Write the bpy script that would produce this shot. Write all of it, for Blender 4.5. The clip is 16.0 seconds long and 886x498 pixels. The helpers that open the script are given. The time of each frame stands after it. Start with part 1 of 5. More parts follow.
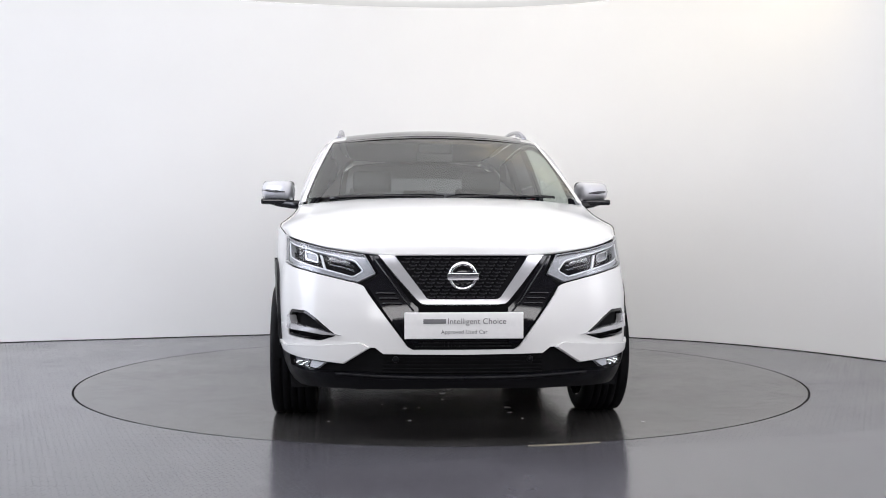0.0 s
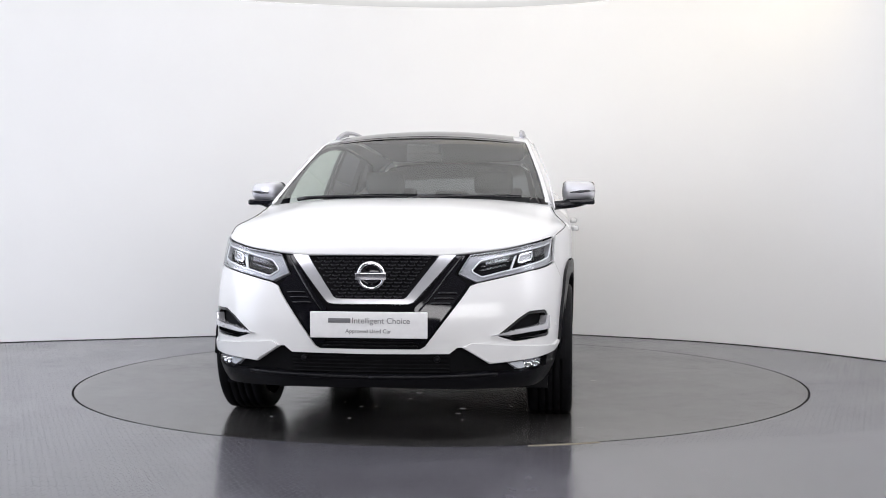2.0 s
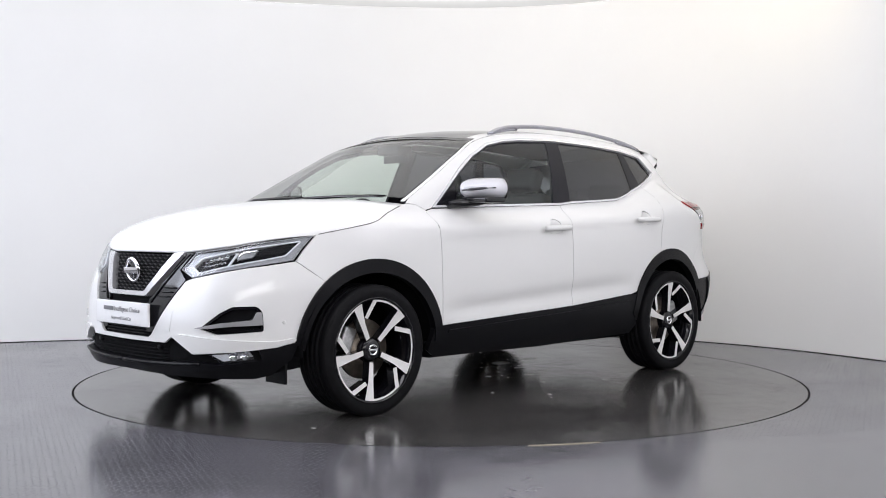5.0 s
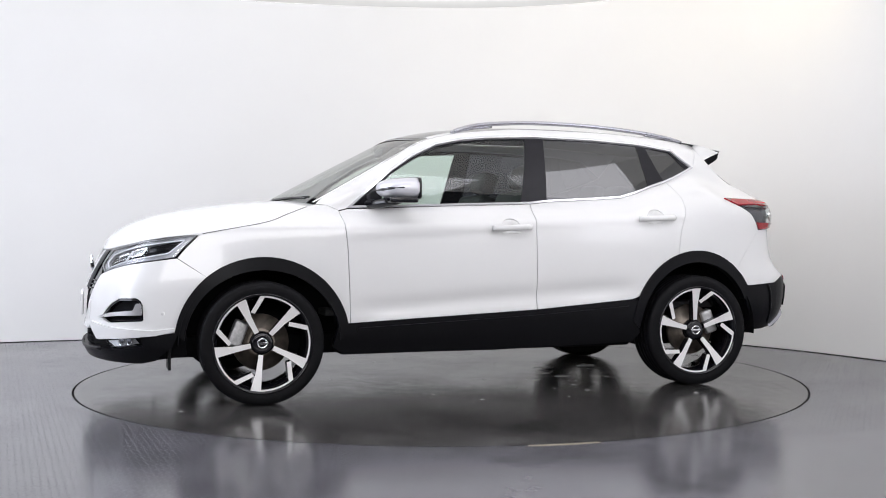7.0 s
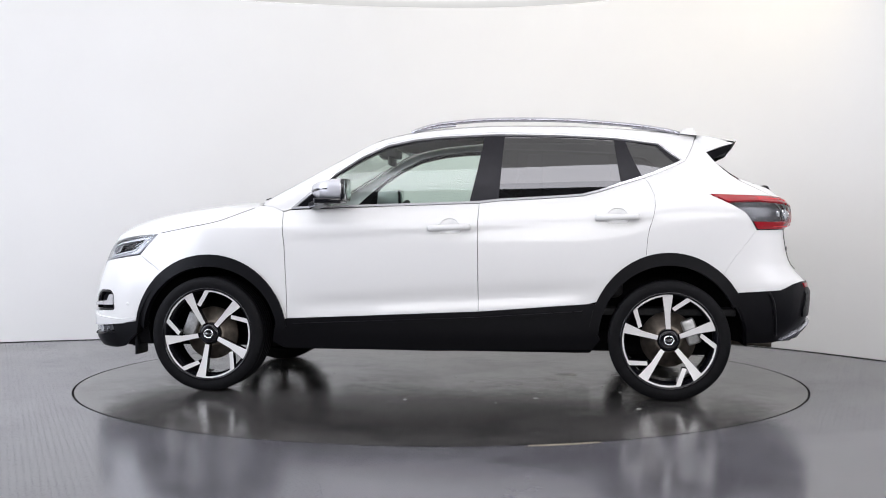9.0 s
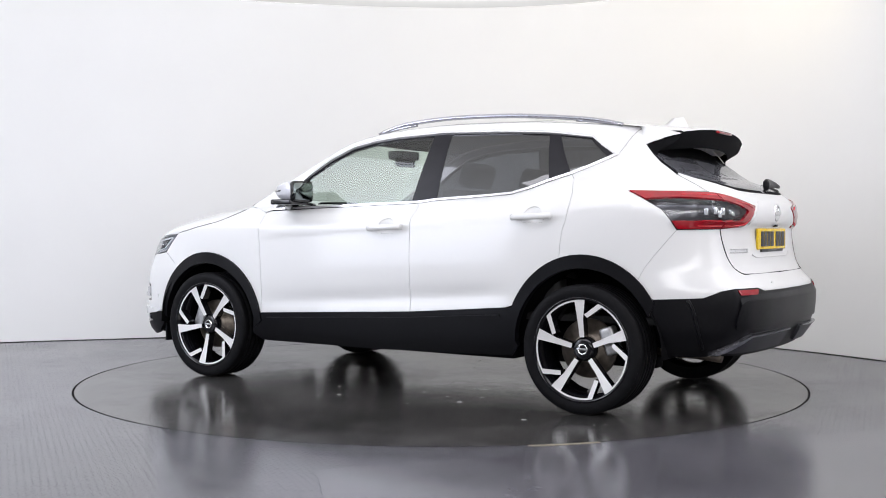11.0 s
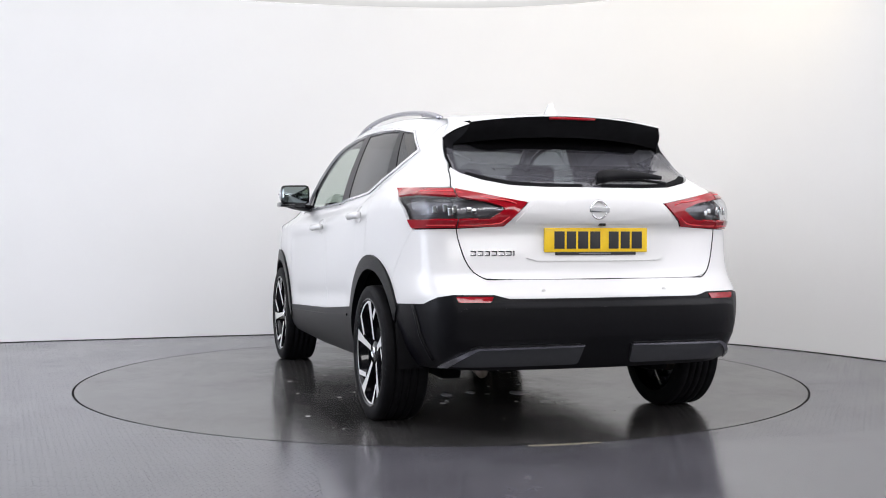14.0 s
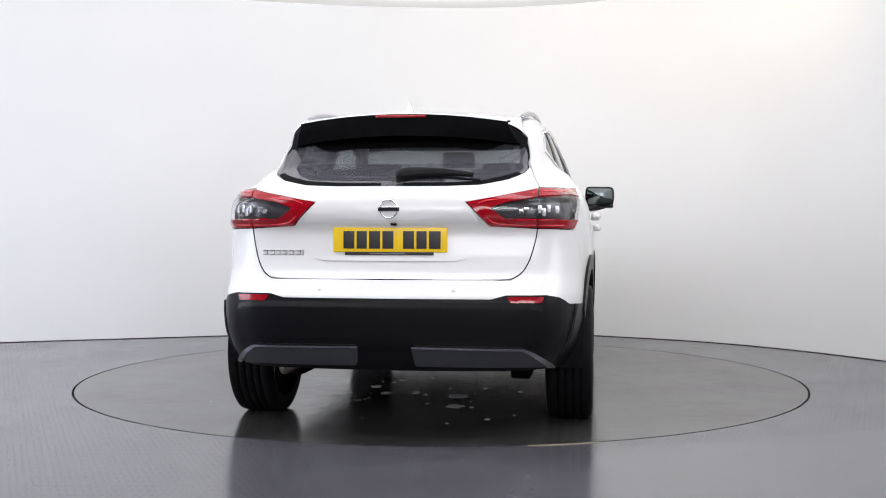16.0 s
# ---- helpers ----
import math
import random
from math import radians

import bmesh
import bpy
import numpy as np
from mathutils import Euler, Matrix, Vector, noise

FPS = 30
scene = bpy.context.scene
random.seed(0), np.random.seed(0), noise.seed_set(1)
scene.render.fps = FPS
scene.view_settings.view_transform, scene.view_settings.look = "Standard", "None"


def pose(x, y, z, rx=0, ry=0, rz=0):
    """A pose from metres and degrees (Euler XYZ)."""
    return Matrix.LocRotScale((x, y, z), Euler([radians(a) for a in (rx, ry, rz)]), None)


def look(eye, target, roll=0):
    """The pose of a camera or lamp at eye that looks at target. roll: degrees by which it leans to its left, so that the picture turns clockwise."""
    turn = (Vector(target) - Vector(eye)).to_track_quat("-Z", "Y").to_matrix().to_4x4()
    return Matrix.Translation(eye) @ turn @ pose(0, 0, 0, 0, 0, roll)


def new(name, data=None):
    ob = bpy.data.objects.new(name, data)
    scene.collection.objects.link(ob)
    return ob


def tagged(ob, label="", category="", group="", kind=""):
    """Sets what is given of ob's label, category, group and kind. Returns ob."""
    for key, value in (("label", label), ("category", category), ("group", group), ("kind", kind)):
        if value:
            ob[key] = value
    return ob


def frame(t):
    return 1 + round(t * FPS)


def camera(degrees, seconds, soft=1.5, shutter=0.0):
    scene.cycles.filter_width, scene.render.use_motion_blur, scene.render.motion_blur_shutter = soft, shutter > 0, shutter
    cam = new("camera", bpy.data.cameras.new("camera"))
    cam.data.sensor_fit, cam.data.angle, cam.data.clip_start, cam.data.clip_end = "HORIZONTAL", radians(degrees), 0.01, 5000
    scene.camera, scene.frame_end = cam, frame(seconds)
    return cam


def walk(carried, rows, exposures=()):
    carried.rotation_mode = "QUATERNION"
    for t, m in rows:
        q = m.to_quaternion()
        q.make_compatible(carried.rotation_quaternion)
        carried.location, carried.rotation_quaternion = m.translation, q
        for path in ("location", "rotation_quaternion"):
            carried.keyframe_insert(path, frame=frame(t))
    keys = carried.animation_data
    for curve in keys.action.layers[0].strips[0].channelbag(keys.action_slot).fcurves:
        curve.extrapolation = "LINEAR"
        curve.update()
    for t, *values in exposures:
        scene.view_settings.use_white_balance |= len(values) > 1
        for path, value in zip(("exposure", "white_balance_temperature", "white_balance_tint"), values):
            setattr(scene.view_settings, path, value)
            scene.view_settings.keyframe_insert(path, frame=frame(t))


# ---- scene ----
cam = camera(44.57, 16.0, soft=1.0)
EYE = (0.0, -6.925, 0.9465)
CAM = pose(*EYE, 90 - 1.057, 0, -0.08) @ pose(0, 0, 0, 0, 0, 0.10)
walk(cam, [(0.0, CAM), (16.0, CAM)], exposures=[(0.0, 0.05, 6500, 11.0), (16.0, 0.05, 6500, 11.0)])

# the turn of the table, degrees, time by time
TURN = [(0.0, 4.41), (0.5, 4.06), (1.0, 2.11), (1.5, -1.29), (2.0, -6.67), (2.5, -12.72), (3.0, -19.46), (3.5, -25.8), (4.0, -32.5),
        (4.5, -39.1), (5.0, -45.6), (5.5, -52.1), (6.0, -58.6), (6.5, -65.2), (7.0, -71.95), (7.5, -78.3), (8.0, -85.1), (8.5, -91.2),
        (9.0, -97.5), (9.5, -103.9), (10.0, -110.2), (10.5, -116.5), (11.0, -122.7), (11.5, -129.0), (12.0, -135.7), (12.5, -142.0),
        (13.0, -148.7), (13.5, -155.1), (14.0, -161.9), (14.5, -168.2), (15.0, -175.0), (15.5, -181.4), (16.0, -188.26)]
CAR_ON_TABLE = (-0.068, 0.049)
TABLE_R = 2.245

# ---- light ----
world = bpy.data.worlds.new("world")
scene.world = world
world.use_nodes = True
world.node_tree.nodes["Background"].inputs[0].default_value = (0.9, 0.93, 1.0, 1)
world.node_tree.nodes["Background"].inputs[1].default_value = 0.03


def area_lamp(name, at, to, sx, sy, watts, colour):
    data = bpy.data.lights.new(name, "AREA")
    data.shape, data.size, data.size_y, data.energy, data.color = "RECTANGLE", sx, sy, watts, colour
    ob = new(name, data)
    ob.matrix_world = look(at, to)
    return ob


# a ring of softboxes over the table: before it and at both sides
area_lamp("front_ceiling_softbox_lamp", (-0.2, -2.95, 3.0), (-0.2, -2.3, 0), 4.6, 1.25, 70, (0.92, 0.92, 1.0))
area_lamp("cool_ceiling_softbox_lamp", (-2.9, -1.2, 2.75), (-0.6, -0.3, 0.5), 1.2, 3.0, 42, (0.84, 0.88, 1.0))
area_lamp("right_ceiling_softbox_lamp", (2.75, -2.1, 2.75), (0.4, -0.4, 0.4), 1.2, 4.0, 40, (0.93, 0.93, 1.0))
# unseen fill lights, added to tint the wall and brighten the car's front
area_lamp("cool_side_fill", (-5.5, -2.6, 1.8), (-1.0, 1.6, 1.1), 3.0, 2.6, 106, (0.80, 0.86, 1.0))
area_lamp("warm_wall_fill", (1.3, 0.9, 2.95), (1.3, 2.7, 2.2), 2.8, 0.5, 7, (1.0, 0.80, 0.36))
area_lamp("front_fill", (0.6, -7.6, 2.3), (0.4, 0, 0.5), 7.0, 1.1, 164, (0.98, 0.97, 0.98))

# ---- materials ----


def mat(name, colour, rough=0.5, metal=0.0, coat=0.0, grain=0.0, grain_scale=40.0, bump=0.0, bump_scale=200.0, spec=0.5, rough_var=0.0, per_object=0.0):
    m = bpy.data.materials.new(name)
    m.use_nodes = True
    nt = m.node_tree
    b = nt.nodes["Principled BSDF"]
    b.inputs["Base Color"].default_value = (*colour, 1)
    b.inputs["Roughness"].default_value = rough
    b.inputs["Metallic"].default_value = metal
    b.inputs["Specular IOR Level"].default_value = spec
    b.inputs["Coat Weight"].default_value = coat
    b.inputs["Coat Roughness"].default_value = 0.03
    tc = nt.nodes.new("ShaderNodeTexCoord")
    if grain or rough_var:
        n = nt.nodes.new("ShaderNodeTexNoise")
        n.inputs["Scale"].default_value, n.inputs["Detail"].default_value = grain_scale, 6
        nt.links.new(tc.outputs["Object"], n.inputs["Vector"])
        if grain:
            r = nt.nodes.new("ShaderNodeMapRange")
            r.inputs[1].default_value, r.inputs[2].default_value = 0.3, 0.7
            r.inputs[3].default_value, r.inputs[4].default_value = 1 - grain, 1 + grain
            nt.links.new(n.outputs["Fac"], r.inputs[0])
            v = nt.nodes.new("ShaderNodeVectorMath")
            v.operation = "SCALE"
            v.inputs[0].default_value = colour
            nt.links.new(r.outputs[0], v.inputs["Scale"])
            nt.links.new(v.outputs[0], b.inputs["Base Color"])
        if rough_var:
            r2 = nt.nodes.new("ShaderNodeMapRange")
            r2.inputs[1].default_value, r2.inputs[2].default_value = 0.3, 0.7
            r2.inputs[3].default_value, r2.inputs[4].default_value = max(0.02, rough - rough_var), rough + rough_var
            nt.links.new(n.outputs["Fac"], r2.inputs[0])
            nt.links.new(r2.outputs[0], b.inputs["Roughness"])
    if bump:
        n2 = nt.nodes.new("ShaderNodeTexNoise")
        n2.inputs["Scale"].default_value, n2.inputs["Detail"].default_value = bump_scale, 3
        nt.links.new(tc.outputs["Object"], n2.inputs["Vector"])
        bp = nt.nodes.new("ShaderNodeBump")
        bp.inputs["Strength"].default_value, bp.inputs["Distance"].default_value = bump, 0.002
        nt.links.new(n2.outputs["Fac"], bp.inputs["Height"])
        nt.links.new(bp.outputs[0], b.inputs["Normal"])
    return m


def glass(name, tint, gloss_ior=1.5, rough=0.0):
    m = bpy.data.materials.new(name)
    m.use_nodes = True
    nt = m.node_tree
    nt.nodes.clear()
    out = nt.nodes.new("ShaderNodeOutputMaterial")
    mix = nt.nodes.new("ShaderNodeMixShader")
    tr = nt.nodes.new("ShaderNodeBsdfTransparent")
    tr.inputs[0].default_value = (*tint, 1)
    gl = nt.nodes.new("ShaderNodeBsdfGlossy")
    gl.inputs["Roughness"].default_value = rough
    # gloss that grows towards grazing sight, the same from both sides of the pane
    lw = nt.nodes.new("ShaderNodeLayerWeight")
    lw.inputs["Blend"].default_value = 0.5
    pw = nt.nodes.new("ShaderNodeMath")
    pw.operation = "POWER"
    pw.inputs[1].default_value = 5.0
    nt.links.new(lw.outputs["Facing"], pw.inputs[0])
    r0 = ((gloss_ior - 1) / (gloss_ior + 1)) ** 2
    ma = nt.nodes.new("ShaderNodeMath")
    ma.operation = "MULTIPLY_ADD"
    ma.inputs[1].default_value, ma.inputs[2].default_value = 1 - r0, r0
    nt.links.new(pw.outputs[0], ma.inputs[0])
    nt.links.new(ma.outputs[0], mix.inputs[0])
    nt.links.new(tr.outputs[0], mix.inputs[1])
    nt.links.new(gl.outputs[0], mix.inputs[2])
    nt.links.new(mix.outputs[0], out.inputs[0])
    return m


def glow(name, colour, strength):
    m = bpy.data.materials.new(name)
    m.use_nodes = True
    b = m.node_tree.nodes["Principled BSDF"]
    b.inputs["Base Color"].default_value = (*colour, 1)
    b.inputs["Emission Color"].default_value = (*colour, 1)
    b.inputs["Emission Strength"].default_value = strength
    return m


M_PAINT = mat("pearl_white_paint", (0.71, 0.71, 0.705), 0.38, 0, 0.7, 0.012, 900, 0.0)
M_CLAD = mat("black_textured_plastic", (0.0042, 0.0042, 0.0055), 0.36, 0, 0, 0.15, 60, 0.12, 900, 0.22)
M_GBLACK = mat("gloss_black_plastic", (0.006, 0.006, 0.008), 0.08, 0, 0.0, 0.1, 30)
M_DARK = mat("matt_black_inner_body", (0.006, 0.006, 0.007), 0.8, 0, 0, 0.2, 20)
M_CHROME = mat("chrome", (0.85, 0.85, 0.87), 0.07, 1.0, 0, 0.02, 30)
M_TRIM = mat("bright_trim", (0.80, 0.80, 0.82), 0.14, 0.5, 0.6, 0.02, 40)
M_SATIN = mat("satin_silver", (0.40, 0.40, 0.44), 0.26, 1.0, 0, 0.03, 60)
M_SILVERPAINT = mat("silver_paint", (0.58, 0.58, 0.62), 0.34, 0.35, 1.0, 0.02, 600)
M_INSERT = mat("grey_metallic_plastic", (0.055, 0.057, 0.063), 0.36, 0.4, 0, 0.04, 60)
M_TYRE = mat("tyre_rubber", (0.005, 0.005, 0.006), 0.6, 0, 0, 0.25, 30, 0.2, 400, 0.2)
M_MACHINED = mat("machined_alloy", (0.80, 0.79, 0.78), 0.34, 0.3, 0, 0.03, 200, 0.08, 600)
M_DISC = mat("worn_brake_steel", (0.22, 0.19, 0.16), 0.45, 0.9, 0, 0.3, 25)
M_CALIPER = mat("cast_aluminium", (0.5, 0.5, 0.5), 0.45, 0.8, 0, 0.2, 50)
M_SCREEN = glass("windscreen_glass", (0.72, 0.78, 0.72), 2.2)
M_SIDEGLASS = glass("green_tinted_glass", (0.78, 0.87, 0.82), 1.7)
M_PRIVACY = glass("dark_privacy_glass", (0.06, 0.06, 0.075), 2.05)
M_REARGLASS = glass("tinted_rear_glass", (0.22, 0.225, 0.25), 2.1)
# pale diffuse haze mixed into the rear pane in place of a bright reflection
nt_ = M_REARGLASS.node_tree
haze_mix, haze = nt_.nodes.new("ShaderNodeMixShader"), nt_.nodes.new("ShaderNodeBsdfDiffuse")
haze.inputs[0].default_value = (0.62, 0.62, 0.70, 1)
haze_mix.inputs[0].default_value = 0.10
out_ = [n for n in nt_.nodes if n.type == "OUTPUT_MATERIAL"][0]
nt_.links.new(out_.inputs[0].links[0].from_socket, haze_mix.inputs[1])
nt_.links.new(haze.outputs[0], haze_mix.inputs[2])
nt_.links.new(haze_mix.outputs[0], out_.inputs[0])
M_LENS = glass("clear_lamp_lens", (0.93, 0.94, 0.95), 1.45)
M_REDLENS = mat("red_lamp_plastic", (0.30, 0.003, 0.010), 0.10, 0, 0.6, 0.12, 60)
M_REDBRIGHT = mat("bright_red_lamp_plastic", (0.70, 0.030, 0.045), 0.16, 0, 0.2, 0.1, 60)
M_SMOKE = mat("smoked_lamp_reflector", (0.10, 0.10, 0.11), 0.25, 0.5, 0.0, 0.08, 90)
M_REFLECT = mat("lamp_reflector", (0.75, 0.76, 0.78), 0.12, 1.0, 0, 0.1, 120)
M_HOUSING = mat("lamp_housing_grey", (0.30, 0.305, 0.32), 0.3, 0.5, 0, 0.25, 60)
M_DRL = mat("white_light_guide", (0.78, 0.8, 0.84), 0.15, 0, 0.5, 0.03, 60)
M_AMBER = mat("dark_indicator_strip", (0.03, 0.03, 0.035), 0.1, 0, 0.5, 0.1, 60)
M_PLATEW = mat("white_plate_acrylic", (0.80, 0.80, 0.80), 0.22, 0, 0, 0.02, 60)
M_PLATEY = mat("yellow_plate_acrylic", (0.82, 0.55, 0.02), 0.25, 0, 0, 0.03, 60)
M_INK = mat("dark_print", (0.02, 0.02, 0.022), 0.4, 0, 0, 0.05, 60)
M_INKGREY = mat("grey_print", (0.16, 0.16, 0.17), 0.45, 0, 0, 0.05, 60)
M_CABIN = mat("charcoal_cabin_plastic", (0.03, 0.03, 0.032), 0.6, 0, 0, 0.2, 60, 0.2, 500)
M_SEAT = mat("charcoal_seat_leather", (0.034, 0.034, 0.036), 0.5, 0, 0, 0.25, 30, 0.05, 120)
M_LINER = mat("dark_roof_lining", (0.035, 0.035, 0.034), 0.9, 0, 0, 0.08, 80, 0.2, 600)
M_MIRROR = mat("mirror_glass", (0.20, 0.23, 0.23), 0.02, 1.0)


M_PILLAR = mat("black_pillar_film", (0.012, 0.0115, 0.015), 0.34, 0, 0, 0.1, 30)
M_PAINT.node_tree.nodes["Principled BSDF"].inputs["Coat Roughness"].default_value = 0.07
M_FIELD = mat("black_lamp_field", (0.012, 0.012, 0.015), 0.22, 0, 0.3, 0.2, 60)
M_BLADE = mat("satin_chrome_blade", (0.66, 0.66, 0.68), 0.22, 0.7, 0.3, 0.03, 60)
M_CHIP = mat("bare_tan_metal", (0.30, 0.26, 0.19), 0.5, 0.2, 0, 0.3, 30)
M_LAMPRIM = mat("clear_lamp_edge", (0.42, 0.43, 0.46), 0.25, 0.3, 0.3, 0.08, 60)
for m_, level in ((M_DARK, 0.08), (M_PILLAR, 0.22), (M_TYRE, 0.12), (M_REDLENS, 0.3), (M_LINER, 0.05), (M_CABIN, 0.25), (M_CLAD, 0.17)):
    m_.node_tree.nodes["Principled BSDF"].inputs["Specular IOR Level"].default_value = level


def wall_material():
    m = mat("painted_studio_wall", (0.84, 0.84, 0.835), 0.75, 0, 0, 0.018, 0.8, 0.05, 120)
    return m


def floor_material(name, colour, tread, stain=0.13, grain=0.1):
    """Painted grey floor: stains in colour and gloss at two scales, and raised tread bars where tread is on."""
    m = bpy.data.materials.new(name)
    m.use_nodes = True
    nt = m.node_tree
    b = nt.nodes["Principled BSDF"]
    b.inputs["Specular IOR Level"].default_value = 0.72
    tc = nt.nodes.new("ShaderNodeTexCoord")

    def noise_node(scale, detail, rough=0.55, stretch=None):
        n = nt.nodes.new("ShaderNodeTexNoise")
        n.inputs["Scale"].default_value, n.inputs["Detail"].default_value, n.inputs["Roughness"].default_value = scale, detail, rough
        nt.links.new(tc.outputs["Object"], n.inputs["Vector"])
        return n

    def remap(src, a, b_, c, d):
        r = nt.nodes.new("ShaderNodeMapRange")
        for i, v in ((1, a), (2, b_), (3, c), (4, d)):
            r.inputs[i].default_value = v
        nt.links.new(src, r.inputs[0])
        return r.outputs[0]

    def math(op, a, b_=None):
        n = nt.nodes.new("ShaderNodeMath")
        n.operation = op
        for i, v in enumerate((a, b_)):
            if v is None:
                continue
            if isinstance(v, (int, float)):
                n.inputs[i].default_value = v
            else:
                nt.links.new(v, n.inputs[i])
        return n.outputs[0]

    big, fine = noise_node(1.3, 8, 0.62), noise_node(14, 8, 0.6)
    tone = math("MULTIPLY", remap(big.outputs["Fac"], 0.3, 0.7, 1 - stain, 1 + stain), remap(fine.outputs["Fac"], 0.3, 0.7, 1 - grain, 1 + grain))
    v = nt.nodes.new("ShaderNodeVectorMath")
    v.operation = "SCALE"
    v.inputs[0].default_value = colour
    nt.links.new(tone, v.inputs["Scale"])
    nt.links.new(v.outputs[0], b.inputs["Base Color"])
    rg = math("ADD", remap(big.outputs["Fac"], 0.3, 0.7, 0.11, 0.22), remap(fine.outputs["Fac"], 0.3, 0.7, -0.03, 0.04))
    nt.links.new(rg, b.inputs["Roughness"])
    height = fine.outputs["Fac"]
    strength = 0.12
    if tread:
        # two sets of short raised bars, turned against each other, in alternate cells
        sep = nt.nodes.new("ShaderNodeSeparateXYZ")
        nt.links.new(tc.outputs["Object"], sep.inputs[0])
        sx, sy = math("MULTIPLY", sep.outputs[0], 34.0), math("MULTIPLY", sep.outputs[1], 14.0)
        u, w = math("ADD", sx, sy), math("SUBTRACT", sx, sy)
        fu, fw = math("SUBTRACT", math("FRACT", u), 0.5), math("SUBTRACT", math("FRACT", w), 0.5)
        par = math("MODULO", math("ABSOLUTE", math("ADD", math("FLOOR", u), math("FLOOR", w))), 2.0)
        e1 = math("ADD", math("MULTIPLY", math("ABSOLUTE", fu), 1.1), math("MULTIPLY", math("ABSOLUTE", fw), 3.6))
        e2 = math("ADD", math("MULTIPLY", math("ABSOLUTE", fw), 1.1), math("MULTIPLY", math("ABSOLUTE", fu), 3.6))
        pick = math("ADD", math("MULTIPLY", e1, par), math("MULTIPLY", e2, math("SUBTRACT", 1.0, par)))
        bar = remap(pick, 0.35, 0.6, 1.0, 0.0)
        # bars coloured a little lighter, for the glints that set them off
        bar_tone = math("MULTIPLY", tone, remap(bar, 0.0, 1.0, 0.95, 1.15))
        nt.links.new(bar_tone, v.inputs["Scale"])
        height = math("ADD", bar, math("MULTIPLY", fine.outputs["Fac"], 0.3))
        strength = 1.0
    bp = nt.nodes.new("ShaderNodeBump")
    bp.inputs["Strength"].default_value, bp.inputs["Distance"].default_value = strength, 0.0014 if tread else 0.002
    nt.links.new(height, bp.inputs["Height"])
    nt.links.new(bp.outputs[0], b.inputs["Normal"])
    return m


M_WALL = wall_material()
M_FLOOR = floor_material("grey_painted_tread_floor", (0.094, 0.093, 0.107), True)
M_PATCH = floor_material("grey_painted_smooth_floor", (0.106, 0.104, 0.118), False, 0.2, 0.1)
M_TABLE = floor_material("stained_grey_turntable", (0.046, 0.044, 0.043), False, 0.5, 0.28)
M_GAP = mat("dark_joint", (0.012, 0.012, 0.012), 0.9, 0, 0, 0.2, 20)
M_FLAKE = mat("pale_paint_flake", (0.50, 0.50, 0.49), 0.16, 0, 0, 0.25, 30)
# glow added to the whole ceiling to light the room evenly
M_CEIL = glow("glowing_ceiling", (0.97, 0.965, 0.955), 0.62)
M_BACK = mat("dark_grey_wall_paint", (0.09, 0.09, 0.095), 0.8, 0, 0, 0.1, 2)
M_SLATS = mat("dark_slats", (0.05, 0.05, 0.05), 0.6, 0, 0, 0.15, 3)

# ---- mesh helpers ----


def link_mesh(name, bm, materials, parent=None, label="", smooth=True):
    me = bpy.data.meshes.new(name)
    bm.normal_update()
    for f in bm.faces:
        f.smooth = smooth
    bm.to_mesh(me)
    bm.free()
    for m in materials if isinstance(materials, (list, tuple)) else (materials,):
        me.materials.append(m)
    if "skin_normal" in me.attributes:
        # shade by the skin's own normals; turned-in rims stay flat
        own = [Vector(a.vector) for a in me.attributes["skin_normal"].data]
        loops = []
        for f in me.polygons:
            flat = any(own[k].length < 0.5 for k in f.vertices)
            loops += [tuple(f.normal if flat else own[k]) for k in f.vertices]
        me.normals_split_custom_set(loops)
    ob = new(name, me)
    if parent is not None:
        ob.parent = parent
    if label:
        ob["label"] = label
    return ob


def part(name, bm, material, parent, label="", smooth=True):
    return link_mesh(name, bm, material, parent, label, smooth)


def curve(xs, ys):
    """A smooth monotone curve through the given places."""
    xs, ys = np.array(xs, float), np.array(ys, float)
    h, d = np.diff(xs), np.diff(ys) / np.diff(xs)
    m = np.zeros(len(xs))
    m[0], m[-1] = d[0], d[-1]
    for i in range(1, len(xs) - 1):
        if d[i - 1] * d[i] > 0:
            w1, w2 = 2 * h[i] + h[i - 1], h[i] + 2 * h[i - 1]
            m[i] = (w1 + w2) / (w1 / d[i - 1] + w2 / d[i])
    xl, yl, hl, ml = xs.tolist(), ys.tolist(), h.tolist(), m.tolist()

    def at(x):
        if x <= xl[0]:
            return yl[0] + ml[0] * (x - xl[0]) * 0
        if x >= xl[-1]:
            return yl[-1]
        i = 0
        while x > xl[i + 1]:
            i += 1
        t = (x - xl[i]) / hl[i]
        t2, t3 = t * t, t * t * t
        return (2 * t3 - 3 * t2 + 1) * yl[i] + (t3 - 2 * t2 + t) * hl[i] * ml[i] + (3 * t2 - 2 * t3) * yl[i + 1] + (t3 - t2) * hl[i] * ml[i + 1]
    return at


def smoothstep(t):
    t = min(1.0, max(0.0, t))
    return t * t * (3 - 2 * t)


def grid_mesh(rows, close_u=False, close_v=False):
    """A bmesh from rows of points."""
    bm = bmesh.new()
    vs = [[bm.verts.new(p) for p in r] for r in rows]
    n, k = len(vs), len(vs[0])
    for i in range(n if close_u else n - 1):
        for j in range(k if close_v else k - 1):
            q = [vs[i][j], vs[(i + 1) % n][j], vs[(i + 1) % n][(j + 1) % k], vs[i][(j + 1) % k]]
            if len(set(q)) > 2:
                bm.faces.new(q)
    return bm


def join(bm, other):
    me = bpy.data.meshes.new("tmp")
    other.to_mesh(me)
    other.free()
    bm.from_mesh(me)
    bpy.data.meshes.remove(me)
    return bm


